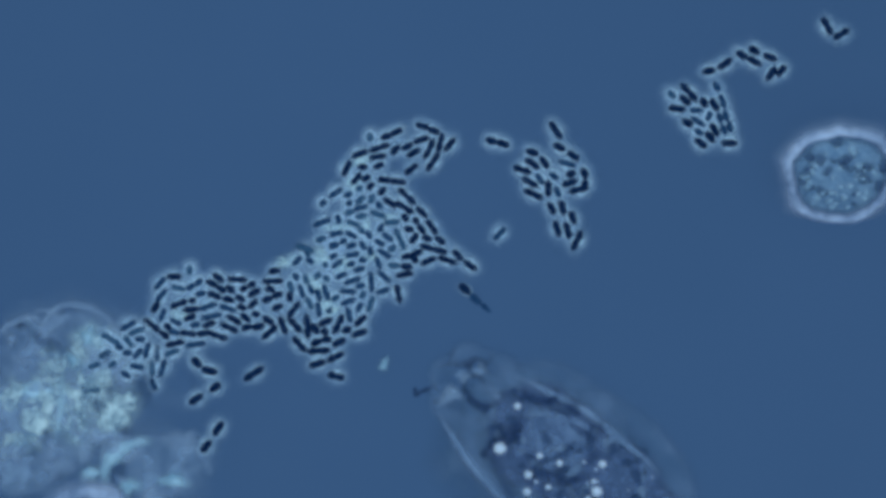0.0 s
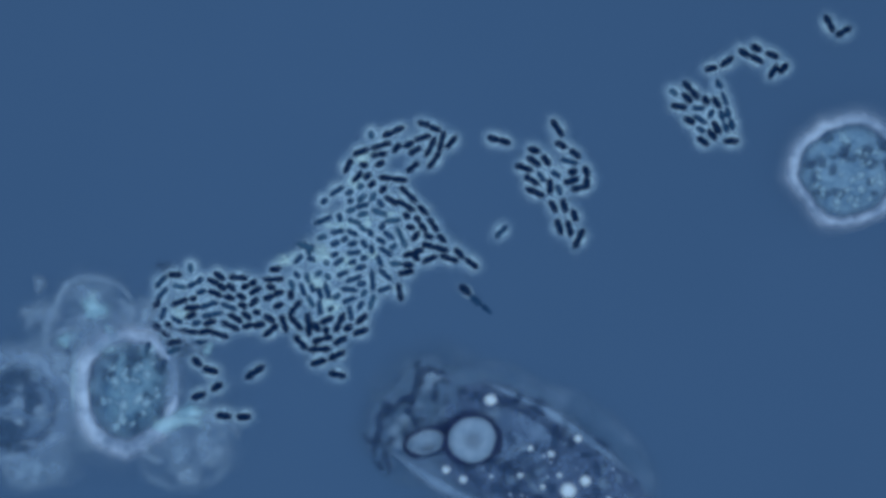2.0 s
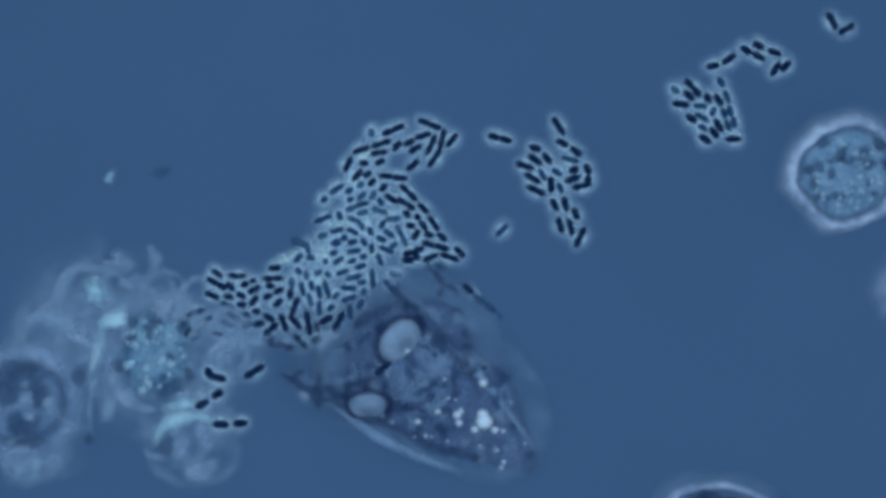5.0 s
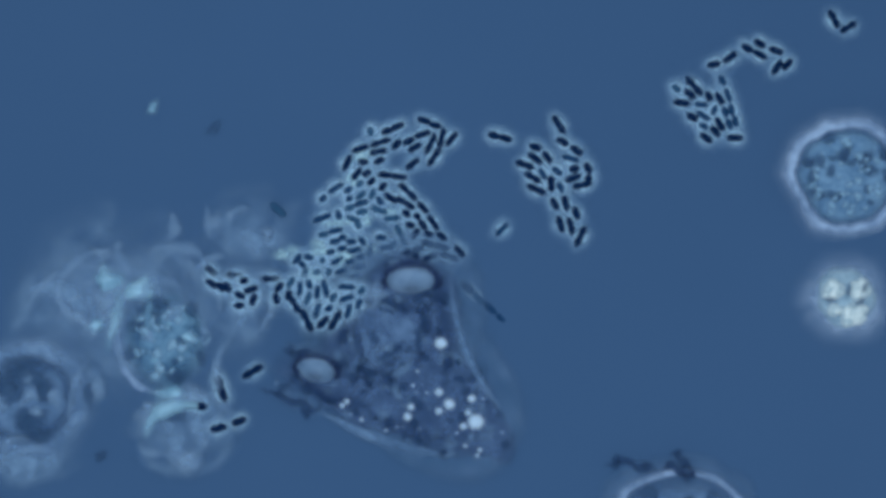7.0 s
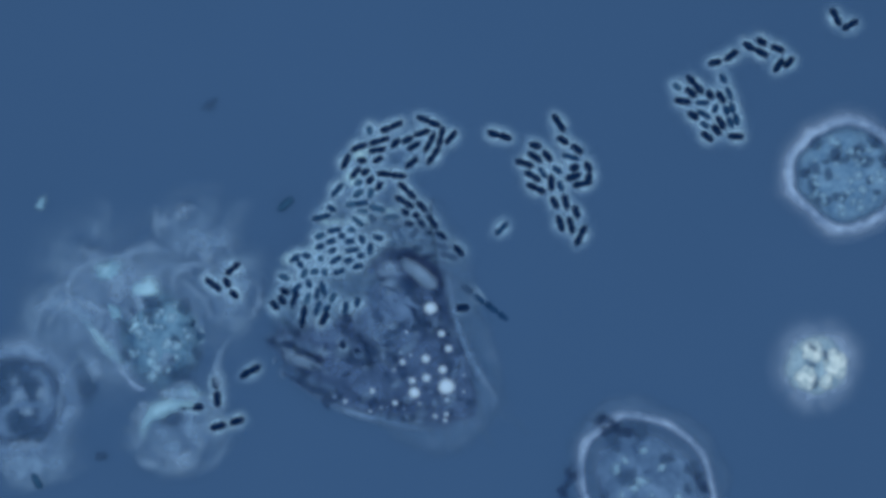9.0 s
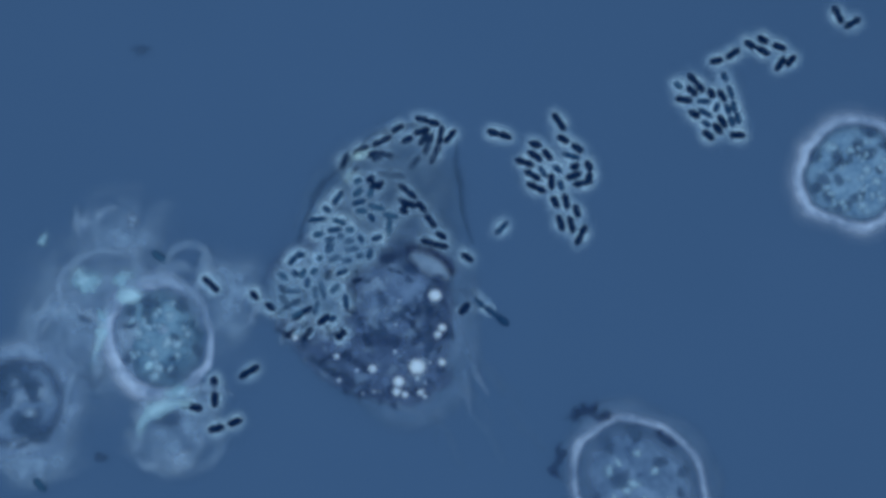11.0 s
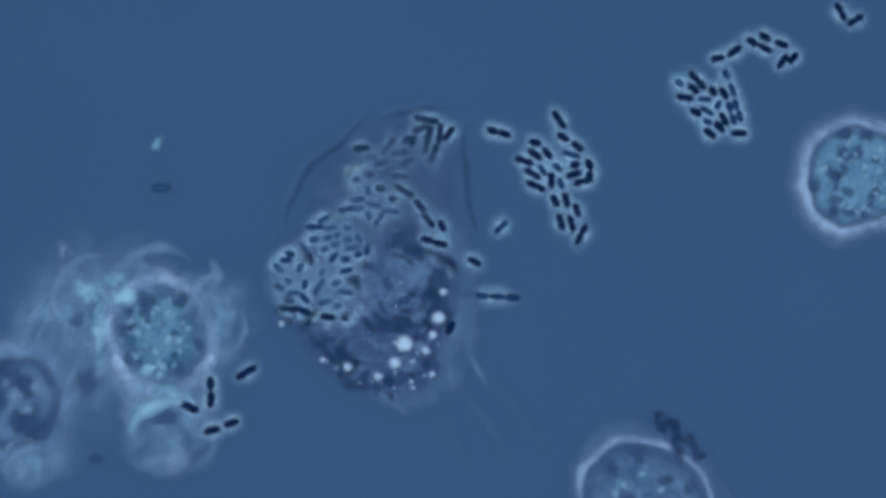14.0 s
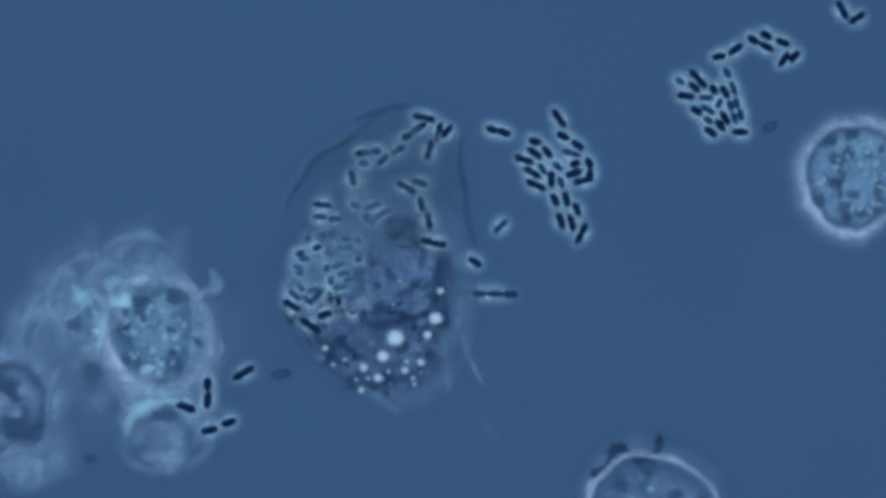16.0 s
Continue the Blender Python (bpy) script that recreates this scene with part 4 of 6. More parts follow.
for seed, rx, ry, rows in ((86, 0.270, 0.190, [(0, 132, 689, 0), (1, 171, 701, 4), (2, 210, 682, 8), (4, 241, 654, 12), (7, 276, 585, 16), (9, 261, 585, 20), (12.5, 259, 624, 24), (16, 266, 633, 28)]),
                           (87, 0.230, 0.150, [(0, 62, 759, 0), (1, 81, 761, 4), (2, 111, 722, 8), (4, 142, 604, 12), (7, 187, 486, 16), (9, 192, 487, 20), (12.5, 172, 546, 24), (16, 199, 528, 28)])):
    cloud = linked("membrane_haze", mound(rx, ry, 0.0075, soft, 0.16, seed, rings=12, segs=48, lumps=0.6), VEIL)
    tagged(cloud, "very thin wide grey-blue cloud of burst contents", "membrane shreds")
    moves(cloud, rows, z=0.0008)
veil("thin grey-blue shred of membrane", 0.130, 0.090, 74, [(0, 43, 619, 0), (1, 61, 611, 5), (2, 141, 563, 5), (4, 321, 644, 10), (7, 423, 545, 10), (9, 407, 526, 10), (12.5, 404, 556, 10), (16, 352, 614, 20)])
veil("thin grey-blue shred of membrane", 0.120, 0.085, 75, [(0, 62, 719, 30), (2, 250, 682, 25), (4, 380, 654, 10), (6.5, 442, 437, 10), (7.5, 444, 398, 10), (9, 358, 409, 10), (11.5, 218, 411, 10), (13, 221, 508, 10), (14.5, 254, 527, 15), (16, 276, 471, 20)])
veil("thin grey-blue shred of membrane", 0.120, 0.070, 73, [(0, 43, 829, 0), (2, 61, 821, 5), (4, 63, 812, 10), (7, 60, 811, 10), (9, 75, 815, 12), (12.5, 85, 807, 16), (16, 94, 810, 20)])


def arc(long, wide, bend, seed, rows, mat=None, label="pale grey-blue curved fold of torn membrane", high=0.011, wave=0.15):
    ob = linked("membrane_fold", strip(long, wide, bend, seed, high, wave), mat or WISP)
    tagged(ob, label, "membrane shreds", "folds of torn membrane")
    moves(ob, rows, z=0.016)


arc(0.210, 0.013, -160, 301, [(0, 142, 540, 0), (1, 111, 562, 20), (1.5, 166, 532, 5), (2.5, 156, 479, 10), (3.5, 166, 490, 0), (4.2, 167, 485, 0), (6.5, 127, 476, 55), (8, 126, 526, 65), (9, 163, 478, 40), (11.5, 140, 478, 55), (13, 134, 498, 65), (16, 128, 509, 70)])
arc(0.150, 0.016, -110, 302, [(0, 102, 570, 30), (1.5, 91, 592, 50), (2.5, 96, 519, 62), (3.5, 107, 510, 60), (6.5, 235, 456, 5), (7, 335, 447, -20), (8, 249, 448, 0), (9, 270, 448, 0), (11.5, 324, 507, -15), (12.5, 413, 450, 0), (13.5, 319, 450, 0), (16, 276, 428, -5)])
arc(0.130, 0.014, -170, 303, [(0, 62, 689, 30), (2, 131, 603, 80), (4, 251, 505, 20), (6.5, 285, 486, 30), (7, 281, 506, 20), (8, 376, 408, 0), (9, 378, 429, 0), (11.5, 344, 449, 0), (12.5, 408, 474, 0), (13.5, 348, 479, 0), (14.5, 206, 470, 0), (16, 228, 480, -10)])
arc(0.140, 0.017, 20, 304, [(0, 112, 719, 80), (1, 126, 701, 82), (2, 136, 672, 85), (4, 162, 654, 80), (6.5, 204, 575, 68), (7, 212, 570, 75), (8, 214, 575, 80), (9, 197, 614, -50), (11.5, 198, 595, 85), (16, 211, 590, 80)], DEBRIS, "pale cyan streak of torn membrane")
arc(0.100, 0.013, 90, 305, [(0, 62, 639, 10), (1, 22, 731, -10), (2, 22, 742, -5), (4, 132, 792, -20), (7, 128, 644, -25), (9, 124, 653, -40), (12.5, 172, 643, -30), (16, 180, 604, -10)])
arc(0.120, 0.013, -60, 306, [(0, 202, 769, 0), (1, 231, 701, 80), (2, 330, 603, -40), (4, 400, 584, -20), (6.5, 393, 653, 80), (7, 389, 644, 75), (9, 393, 649, 80), (11.5, 363, 692, -10), (13, 318, 691, 10), (16, 333, 695, 5)])
arc(0.160, 0.010, -70, 307, [(0, 202, 879, 0), (0.5, 102, 800, 80), (1, 131, 820, 85), (2, 171, 702, 85), (4, 172, 703, 85), (7, 138, 693, 80), (9, 124, 693, 80), (12.5, 152, 691, 80), (16, 123, 690, 80)])
arc(0.110, 0.013, -60, 308, [(0, 3, 799, 10), (2, 22, 811, 5), (4, 23, 802, 3), (6.5, 68, 798, 3), (9, 65, 790, 10), (12.5, 75, 797, 20), (16, 56, 795, 15)])
# a dark shred that is swept away at once
arc(0.110, 0.016, 40, 309, [(0, 78, 604, -35), (0.4, 76, 604, -33), (0.8, -88, 651, -20), (16, -97, 662, -20)], HAZE_DARK, "dark slate shred of membrane", 0.013)

pick = random.Random(29)
for k in range(9):
    # wisps turn slowly about the swollen cell, out towards the colony and back
    a0, dist = pick.uniform(100, 330), pick.uniform(80, 190)
    rows, turn = [], pick.uniform(0, 360)
    for t in (0, 1, 2, 3, 4, 5.5, 7, 8, 9, 10.3, 11.5, 12.5, 14, 16):
        bx, by = between(EATER, max(t, 1.6))
        spread = float(np.interp(t, (0, 4, 7, 9, 12.5, 16), (0.75, 1.0, 1.25, 1.05, 0.95, 0.85)))
        a = radians(a0 + pick.uniform(-14, 14) + 3 * t)
        turn += pick.uniform(-18, 18)
        rows.append((t, bx - 10 + dist * spread * math.cos(a), by - 10 + dist * spread * 0.9 * math.sin(a), turn))
    ob = linked("membrane_wisp", strip(pick.uniform(0.05, 0.11), pick.uniform(0.010, 0.020), pick.uniform(60, 200), 200 + k, 0.010), WISP)
    tagged(ob, "pale grey-blue curled wisp of membrane", "membrane shreds", "wisps of torn membrane")
    moves(ob, rows, z=0.014)


def debris(rx, ry, seed, rows, label="pale cyan-white clump of cell debris", high=0.020, mat=None):
    ob = linked("debris_clump", mound(rx, ry, high, soft, 0.25, seed, rings=8, segs=30, lumps=0.5), mat or DEBRIS)
    tagged(ob, label, "debris", "debris of burst cells")
    moves(ob, rows, z=0.004)


# the bright clumps
debris(0.040, 0.046, 81, [(0, 162, 599, 0), (0.5, 111, 566, 0), (1, 161, 621, 0), (1.5, 161, 577, 0), (2, 166, 548, 0), (2.5, 167, 534, 0), (3.5, 168, 529, 0), (4.2, 167, 530, 0), (6.5, 194, 496, 10), (7, 197, 503, 20), (8, 200, 495, 20), (9, 202, 487, 60), (11.5, 164, 512, 30), (13, 171, 522, 40), (14.5, 180, 523, 40), (16, 175, 533, 40)])
debris(0.042, 0.034, 82, [(0, 62, 689, 30), (0.5, 166, 625, 0), (1, 186, 696, 0), (1.5, 211, 642, 60), (2.5, 181, 608, 0), (3.5, 181, 604, 20), (6.5, 245, 525, 30), (8, 263, 511, 30), (9, 268, 515, 30), (11.5, 242, 527, 40), (13, 242, 527, 30), (16, 242, 537, 30)])
debris(0.024, 0.028, 83, [(0, 132, 639, 30), (1, 141, 666, 0), (1.5, 151, 662, 0), (2.5, 225, 534, 20), (3.5, 226, 544, 20), (6.5, 280, 644, -20), (7, 281, 639, -20), (8, 224, 556, 0), (9, 215, 559, 30), (11.5, 196, 570, 10), (13, 198, 569, 10), (16, 201, 568, 10)])
debris(0.028, 0.022, 84, [(0, 92, 689, 20), (1, 111, 656, 20), (2.5, 265, 668, 30), (4, 263, 666, 30), (7, 178, 580, 30), (8, 253, 575, 30), (9, 251, 580, 10), (11.5, 198, 595, 0), (13, 200, 590, 0), (16, 207, 592, 0)])
debris(0.040, 0.030, 85, [(0, 322, 779, 20), (0.5, 301, 790, 20), (1, 300, 758, 10), (1.5, 325, 738, 0), (2, 370, 801, 0), (2.5, 392, 834, 10), (3.5, 385, 834, 10), (6.5, 334, 816, 8), (9, 321, 812, 8), (12.5, 317, 812, 18), (16, 316, 807, 18)], "dim pale clump of cell debris", 0.015, WISP)
debris(0.045, 0.030, 86, [(0, 162, 769, 10), (0.6, 191, 611, 20), (1.5, 201, 617, 20), (2, 206, 622, 60), (4, 350, 693, 10), (7, 335, 703, 5), (9, 329, 697, 5), (12.5, 259, 527, 30), (16, 161, 547, 60)], mat=WISP)
debris(0.050, 0.040, 92, [(0, 212, 789, 10), (1, 61, 661, 20), (2, 111, 642, 20), (4, 330, 564, 20), (7, 197, 535, 40), (9, 222, 507, 40), (12.5, 259, 662, 40), (16, 262, 690, 40)], mat=WISP)
debris(0.048, 0.036, 93, [(0, 23, 799, 10), (1, 22, 681, 20), (2, 250, 563, 20), (4, 202, 604, 20), (7, 266, 604, 40), (9, 251, 546, 40), (12.5, 220, 643, 40), (16, 233, 566, 40)], mat=WISP)
debris(0.040, 0.036, 94, [(0, 102, 829, 30), (1, 151, 562, 20), (2, 61, 563, 20), (4, 132, 465, 20), (7, 305, 565, 40), (9, 300, 644, 40), (12.5, 191, 614, 40), (16, 195, 623, 40)], mat=WISP)
debris(0.020, 0.026, 89, [(0, 23, 599, 0), (1, 116, 532, 0), (2, 71, 503, 0), (4, 63, 465, 0), (6.5, 482, 437, 0), (7.5, 463, 408, 0), (8, 445, 404, 0), (9, 334, 380, 20), (11.5, 218, 401, 0), (13, 86, 363, 0), (14.5, 158, 484, 0), (16, 150, 490, 0)], mat=WISP)
debris(0.014, 0.017, 88, [(0, 680, 644, 0), (1, 559, 562, 0), (2, 368, 620, 0), (3.5, 230, 396, 0), (4.2, 182, 343, 0), (6.3, 255, 254, 0), (7, 276, 201, 0), (8, 207, 341, 0), (9, 87, 370, 0), (11.5, 104, 440, 0), (12.5, 352, 299, 0), (14.5, 268, 251, 0), (15, 238, 135, 0), (15.5, 208, 1, 0), (16, 190, -45, 0)], "small bright speck adrift")
for k, (rx, ry, rows) in enumerate((
        (38, 26, [(0, 232, 859, 0), (2, 121, 603, 20), (4, 231, 574, 40), (6.5, 290, 565, 60), (7, 305, 575, 60), (8, 317, 605, 30), (9, 310, 566, 20), (11.5, 227, 498, 20), (16, 228, 509, 10)]),
        (30, 22, [(0, 162, 839, 0), (2, 151, 702, 40), (4, 192, 594, 20), (6.5, 334, 624, -20), (7, 335, 604, -30), (8, 337, 644, -10), (9, 280, 644, 60), (11.5, 281, 653, 10), (16, 287, 657, 10)]),
        (46, 22, [(0, 302, 849, 0), (2, 330, 732, 10), (4, 321, 723, 15), (6.5, 309, 703, 6), (7, 305, 698, 4), (8, 327, 698, 8), (9, 329, 697, 4), (11.5, 324, 696, 10), (13, 318, 691, -8), (16, 305, 695, -10)]),
        (26, 40, [(0, 92, 799, 0), (2, 191, 662, 0), (4, 167, 644, 0), (6.5, 267, 732, -10), (7, 264, 737, -10), (9, 261, 736, -8), (11.5, 266, 730, -12), (13, 255, 730, -10), (16, 252, 738, -8)]),
        (30, 20, [(0, 43, 639, 0), (2, 91, 563, 0), (4, 261, 535, 20), (6.5, 186, 466, 0), (7, 187, 457, 0), (8, 195, 455, 0), (9, 173, 458, 0), (11.5, 256, 449, 40), (13, 149, 488, 0), (16, 150, 492, 0)]))):
    debris(rx / 1000, ry / 1000, 340 + k, rows, mat=DEBRIS if k < 3 else WISP, high=0.017)
# dark gaps and specks
debris(0.030, 0.036, 95, [(0, 257, 689, 0, 0, 0.02), (0.4, 252, 690, 0, 0, 0.02), (1, 42, 736, 60), (2, 121, 632, 0), (4, 122, 649, 0), (6.5, 164, 703, 0), (7, 163, 703, 0), (8, 160, 693, 0), (9, 165, 693, 0), (11.5, 184, 662, 0), (13, 178, 681, 0), (16, 190, 662, 0)], "dark slate gap in the debris", 0.014, HAZE_DARK)
debris(0.040, 0.026, 97, [(0, 132, 679, 40), (1, 221, 781, 60), (2, 220, 642, 0), (4, 281, 693, 15), (6.5, 314, 668, 0), (7, 315, 668, 0), (9, 329, 663, 10), (11.5, 150, 556, 20), (13, 159, 566, 20), (16, 161, 576, 20)], "dark slate gap in the debris", 0.014, HAZE_DARK)
debris(0.045, 0.024, 98, [(0, 212, 829, 90), (1, 310, 840, 0), (2, 330, 622, 0), (4, 291, 822, 80), (6.5, 304, 742, 0), (9, 310, 746, 0), (13, 308, 744, 0), (16, 314, 738, 0)], "dark slate gap in the debris", 0.014, HAZE_DARK)
debris(0.018, 0.012, 90, [(0, 40, 578, 50), (0.5, 34, 571, 50), (1, 44, 547, 40), (1.5, 51, 549, 0), (2, 164, 763, 60), (4, 158, 774, 80), (6.5, 179, 802, 40), (7, 185, 810, 40), (9, 191, 809, 10), (12.5, 197, 810, 0), (16, 188, 808, 0)],
       "small dark ring-shaped speck", 0.012, CLUMP_DARK)
debris(0.024, 0.012, 91, [(0, 90, 610, -30), (1.2, 149, 562, -30), (2.2, 298, 454, 0), (3, 229, 395, 0), (4, 231, 358, 0), (6.5, 382, 249, 40), (9, 379, 200, 30), (11, 263, 108, 0), (12.5, 299, 89, 0), (13.5, 280, 20, 0), (14.5, 260, -60, 0), (16, 240, -90, 0)],
       "small blurred dark speck adrift", 0.009, CLUMP_DARK)
# the milky remains of a bursting cell, swept off as it bursts
pick = random.Random(63)
for k, (x, y, rx, ry) in enumerate(((165, 610, 46, 34), (110, 640, 50, 36), (172, 668, 50, 36), (90, 700, 46, 40), (150, 700, 56, 40), (212, 722, 44, 34), (60, 745, 42, 34), (130, 755, 52, 34), (200, 745, 44, 32), (30, 700, 40, 34), (40, 780, 44, 30))):
    away = -70 - pick.uniform(20, 120)
    if k % 2 == 0:
        gap = linked("debris_clump", mound(rx / 2200, ry / 2200, 0.012, soft, 0.25, 360 + k, rings=7, segs=24), HAZE_DARK)
        tagged(gap, "dark slate gap in the milky remains", "debris", "debris of burst cells")
        moves(gap, [(0, x + 25, y + 18, 40 * k, 0, 0.018), (0.3, x + 24, y + 18, 40 * k, 0, 0.018), (0.46, x + 25 + 0.45 * (away - x), y + 28, 40 * k, 0, 0.018), (0.65, away, y + 40, 40 * k, 0, 0.018), (16, away - 30, y + 50, 40 * k, 0, 0.018)])
    debris(rx / 660, ry / 660, 320 + k, [(0, x, y, 20 * k), (0.3, x - 2, y, 20 * k + 3), (0.46, x + 0.45 * (away - x), y + 10, 20 * k + 12), (0.65, away, y + 30, 20 * k + 20), (16, away - 30, y + 40, 20 * k + 20)], "milky white-green clump of a bursting cell", 0.019, MILKY)

# out-of-focus bacteria that drift through
loose([(0, -57, 898, 0), (6, -32, 880, 0), (8, 33, 871, -20), (9, 80, 851, -60), (11.5, 97, 856, -40), (13, 173, 870, -20), (14, 195, 921, -20), (16, 228, 948, -20)], 30, "blurred grey-blue bacterium adrift", 2)
loose([(0, 541, 440, -20), (5, 530, 436, -20), (6.5, 489, 361, -50), (7.5, 503, 398, -20), (9, 510, 372, 40), (10.3, 390, 429, 0), (11.5, 268, 473, -48), (13, 337, 373, -10), (14.5, 229, 341, 4), (15, 92, 328, 0), (15.5, -12, 322, 0), (16, -39, 318, 0)], 34, "blurred grey-blue bacterium adrift", 2)

# ---- the hunting cell that eats the colony ----
hunter = tagged(new("hunting_cell"), "large clear blue-violet amoeboid cell with vacuoles and bright droplets", "cell")
hunter_rows = [(t, *between(HUNTER, t)) for t in [k * 0.5 for k in range(33)]]
moves(hunter, hunter_rows)


def piece(name, bm, mat, rows, z, label=""):
    ob = part(name, bm, mat, hunter, label)
    moves(ob, rows, z=z, base=hunter_rows)
    return ob


FRONT = [(0, 964, 784, -36), (1, 913, 766, -36), (1.5, 887, 766, -36), (2, 872, 787, -36), (2.5, 852, 782, -34), (3, 831, 760, -30), (3.5, 792, 738, -24), (4.2, 742, 688, -10), (5.5, 723, 594, 40), (6.5, 720, 567, 80), (7.5, 721, 560, 84), (8, 714, 565, 86), (9, 705, 566, 86), (11.5, 707, 536, 88), (13.5, 709, 518, 90), (14.5, 713, 513, 92), (16, 709, 504, 92)]
REAR = [(0, 1059, 844, -36), (1, 1027, 838, -36), (2, 986, 835, -34), (3, 941, 802, -31), (3.5, 901, 781, -32), (4.2, 846, 738, -38), (5.5, 787, 693, -44), (6.5, 763, 685, -46), (7.5, 750, 675, -46), (8, 739, 660, -50), (9, 732, 629, -60), (11.5, 707, 567, -80), (13.5, 709, 551, -82), (16, 709, 545, -86)]
TAIL = [(0, 1169, 913, -36), (2, 1076, 876, -34), (3, 1000, 844, -32), (3.5, 950, 822, -30), (4.2, 900, 797, -30), (5.5, 861, 762, -40), (6.5, 841, 744, -40), (8, 802, 719, -35), (9, 764, 693, -25), (11.5, 704, 658, 0), (16, 696, 643, 0)]
LEFT = [(0, 949, 799, -36), (2, 877, 801, -36), (3.5, 772, 778, -20), (4.2, 702, 728, -25), (5.5, 624, 683, -20), (6.5, 592, 663, -14), (8, 582, 663, -12), (9, 583, 644, -16), (11.5, 591, 595, -32), (13.5, 596, 575, -38), (16, 606, 576, -42)]
LOW = [(0, 999, 839, -36), (2, 917, 831, -34), (3.5, 831, 802, -22), (4.2, 786, 768, -26), (6.5, 688, 703, -16), (9, 656, 681, -12), (11.5, 654, 643, -22), (16, 649, 625, -24)]
SIDE = [(0, 989, 799, 0), (3.5, 816, 763, 0), (4.2, 757, 703, 0), (5.5, 698, 644, 0), (6.5, 659, 614, 20), (8, 621, 605, 40), (9, 573, 566, 50), (11.5, 562, 507, 60), (13.5, 569, 498, 66), (16, 591, 480, 70)]
SPREAD = [(0, 900, 789, 0), (1, 798, 741, 0), (2, 767, 742, 0), (3, 687, 703, 0), (4.2, 618, 664, 10), (5.5, 648, 604, 20), (7, 669, 585, 30), (9, 671, 487, 40), (11.5, 683, 381, 50), (16, 687, 365, 55)]
piece("lamella", mound(0.175, 0.150, 0.012, lambda r: (1 - r ** 4) ** 1.5, 0.08, 109, rings=12, segs=60), LAMELLA, SPREAD, 0.002, "thin clear sheet of the cell's edge")
piece("lamella", mound(0.155, 0.120, 0.012, lambda r: (1 - r ** 4) ** 1.5, 0.08, 110, rings=12, segs=60), LAMELLA,
      [(0, 951, 802, 0, 0, -0.02), (4.2, 757, 705, 0, 0, -0.02), (7, 688, 586, 0, 0, -0.02), (9, 690, 507, 20, 0, -0.016), (11.5, 693, 372, 50, 0, 0.022), (13.5, 695, 359, 55, 0, 0.033), (16, 697, 352, 58, 0, 0.034)], 0.03, "thin clear sheet drawn over the eaten colony")
# the hunting cell's halo of light, painted as two faint pale rings
piece("halo", mound(0.190, 0.165, 0.014, rim(0.72, 0.2, 0.13), 0.05, 101, rings=14, segs=56, start=0.3), THIN_HALO, FRONT, 0.001, "faint pale border of clear jelly")
piece("halo", mound(0.210, 0.155, 0.014, rim(0.74, 0.2, 0.13), 0.05, 102, rings=14, segs=56, start=0.3), THIN_HALO, REAR, 0.0012, "faint pale border of clear jelly")
hunter_pieces = [
    piece("cytoplasm", mound(0.128, 0.105, 0.022, dome, 0.05, 103, rings=12, segs=56, lumps=0.15), CYTOPLASM, FRONT, 0.006),
    piece("cytoplasm", mound(0.150, 0.095, 0.022, dome, 0.06, 104, rings=12, segs=56, lumps=0.15), CYTOPLASM, REAR, 0.0064),
    piece("cytoplasm", mound(0.100, 0.055, 0.019, dome, 0.06, 105, rings=10, segs=44, lumps=0.15), CYTOPLASM, TAIL, 0.0068),
    piece("cytoplasm", mound(0.112, 0.060, 0.0105, dome, 0.08, 106, rings=11, segs=50, lumps=0.15), CYTOPLASM, LEFT, 0.0062),
    piece("cytoplasm", mound(0.135, 0.062, 0.020, dome, 0.07, 107, rings=11, segs=50, lumps=0.15), CYTOPLASM, LOW, 0.0066),
    piece("cytoplasm", mound(0.105, 0.085, 0.017, dome, 0.08, 113, rings=11, segs=50, lumps=0.15), CYTOPLASM, SIDE, 0.0058),
]
rear = hunter_pieces[1]
nucleus = part("nucleus", mound(0.084, 0.076, 0.018, dome, 0.09, 108, rings=10, segs=48, lumps=0.25), NUCLEUS, hunter, "rounded mottled pale nucleus")
nucleus.location.z = 0.016

pick = random.Random(17)
for ob, rx, ry, high, count in ((hunter_pieces[0], 0.128, 0.105, 0.022, 24), (hunter_pieces[1], 0.150, 0.095, 0.022, 30), (hunter_pieces[2], 0.100, 0.055, 0.019, 10),
                                (hunter_pieces[3], 0.112, 0.060, 0.0105, 16), (hunter_pieces[4], 0.135, 0.062, 0.020, 18), (nucleus, 0.084, 0.076, 0.018, 14)):
    for k in range(count):
        a, r = pick.uniform(0, math.tau), math.sqrt(pick.uniform(0.05, 0.85))
        size, light = pick.uniform(0.011, 0.024), pick.random() < (0.65 if ob in (nucleus, hunter_pieces[3]) else 0.42)
        grain = part("grain", mound(size, size * pick.uniform(0.4, 0.8), 0.0085, soft, 0.25, k + count, rings=5, segs=16), PALE_GRAIN if light else DARK_GRAIN, ob,
                     "pale blue grain" if light else "dark blue grain")
        grain.matrix_basis = pose(rx * r * math.cos(a), ry * r * math.sin(a), high * dome(r) * 0.95 - 0.001, 0, 0, pick.uniform(0, 180))

# dark patches round the nucleus
for k, (x, y, turn) in enumerate(((-0.075, 0.004, 80), (-0.020, 0.066, 10), (0.032, 0.064, -20), (0.060, -0.034, 60), (0.004, -0.076, 5), (0.076, 0.020, 85))):
    patch = part("dark_patch", mound(0.027, 0.013, 0.0095, soft, 0.25, 430 + k, rings=6, segs=22), CORTEX, nucleus, "dark blue patch at the nucleus's edge")
    patch.matrix_basis = pose(x, y, 0.010, 0, 0, turn)

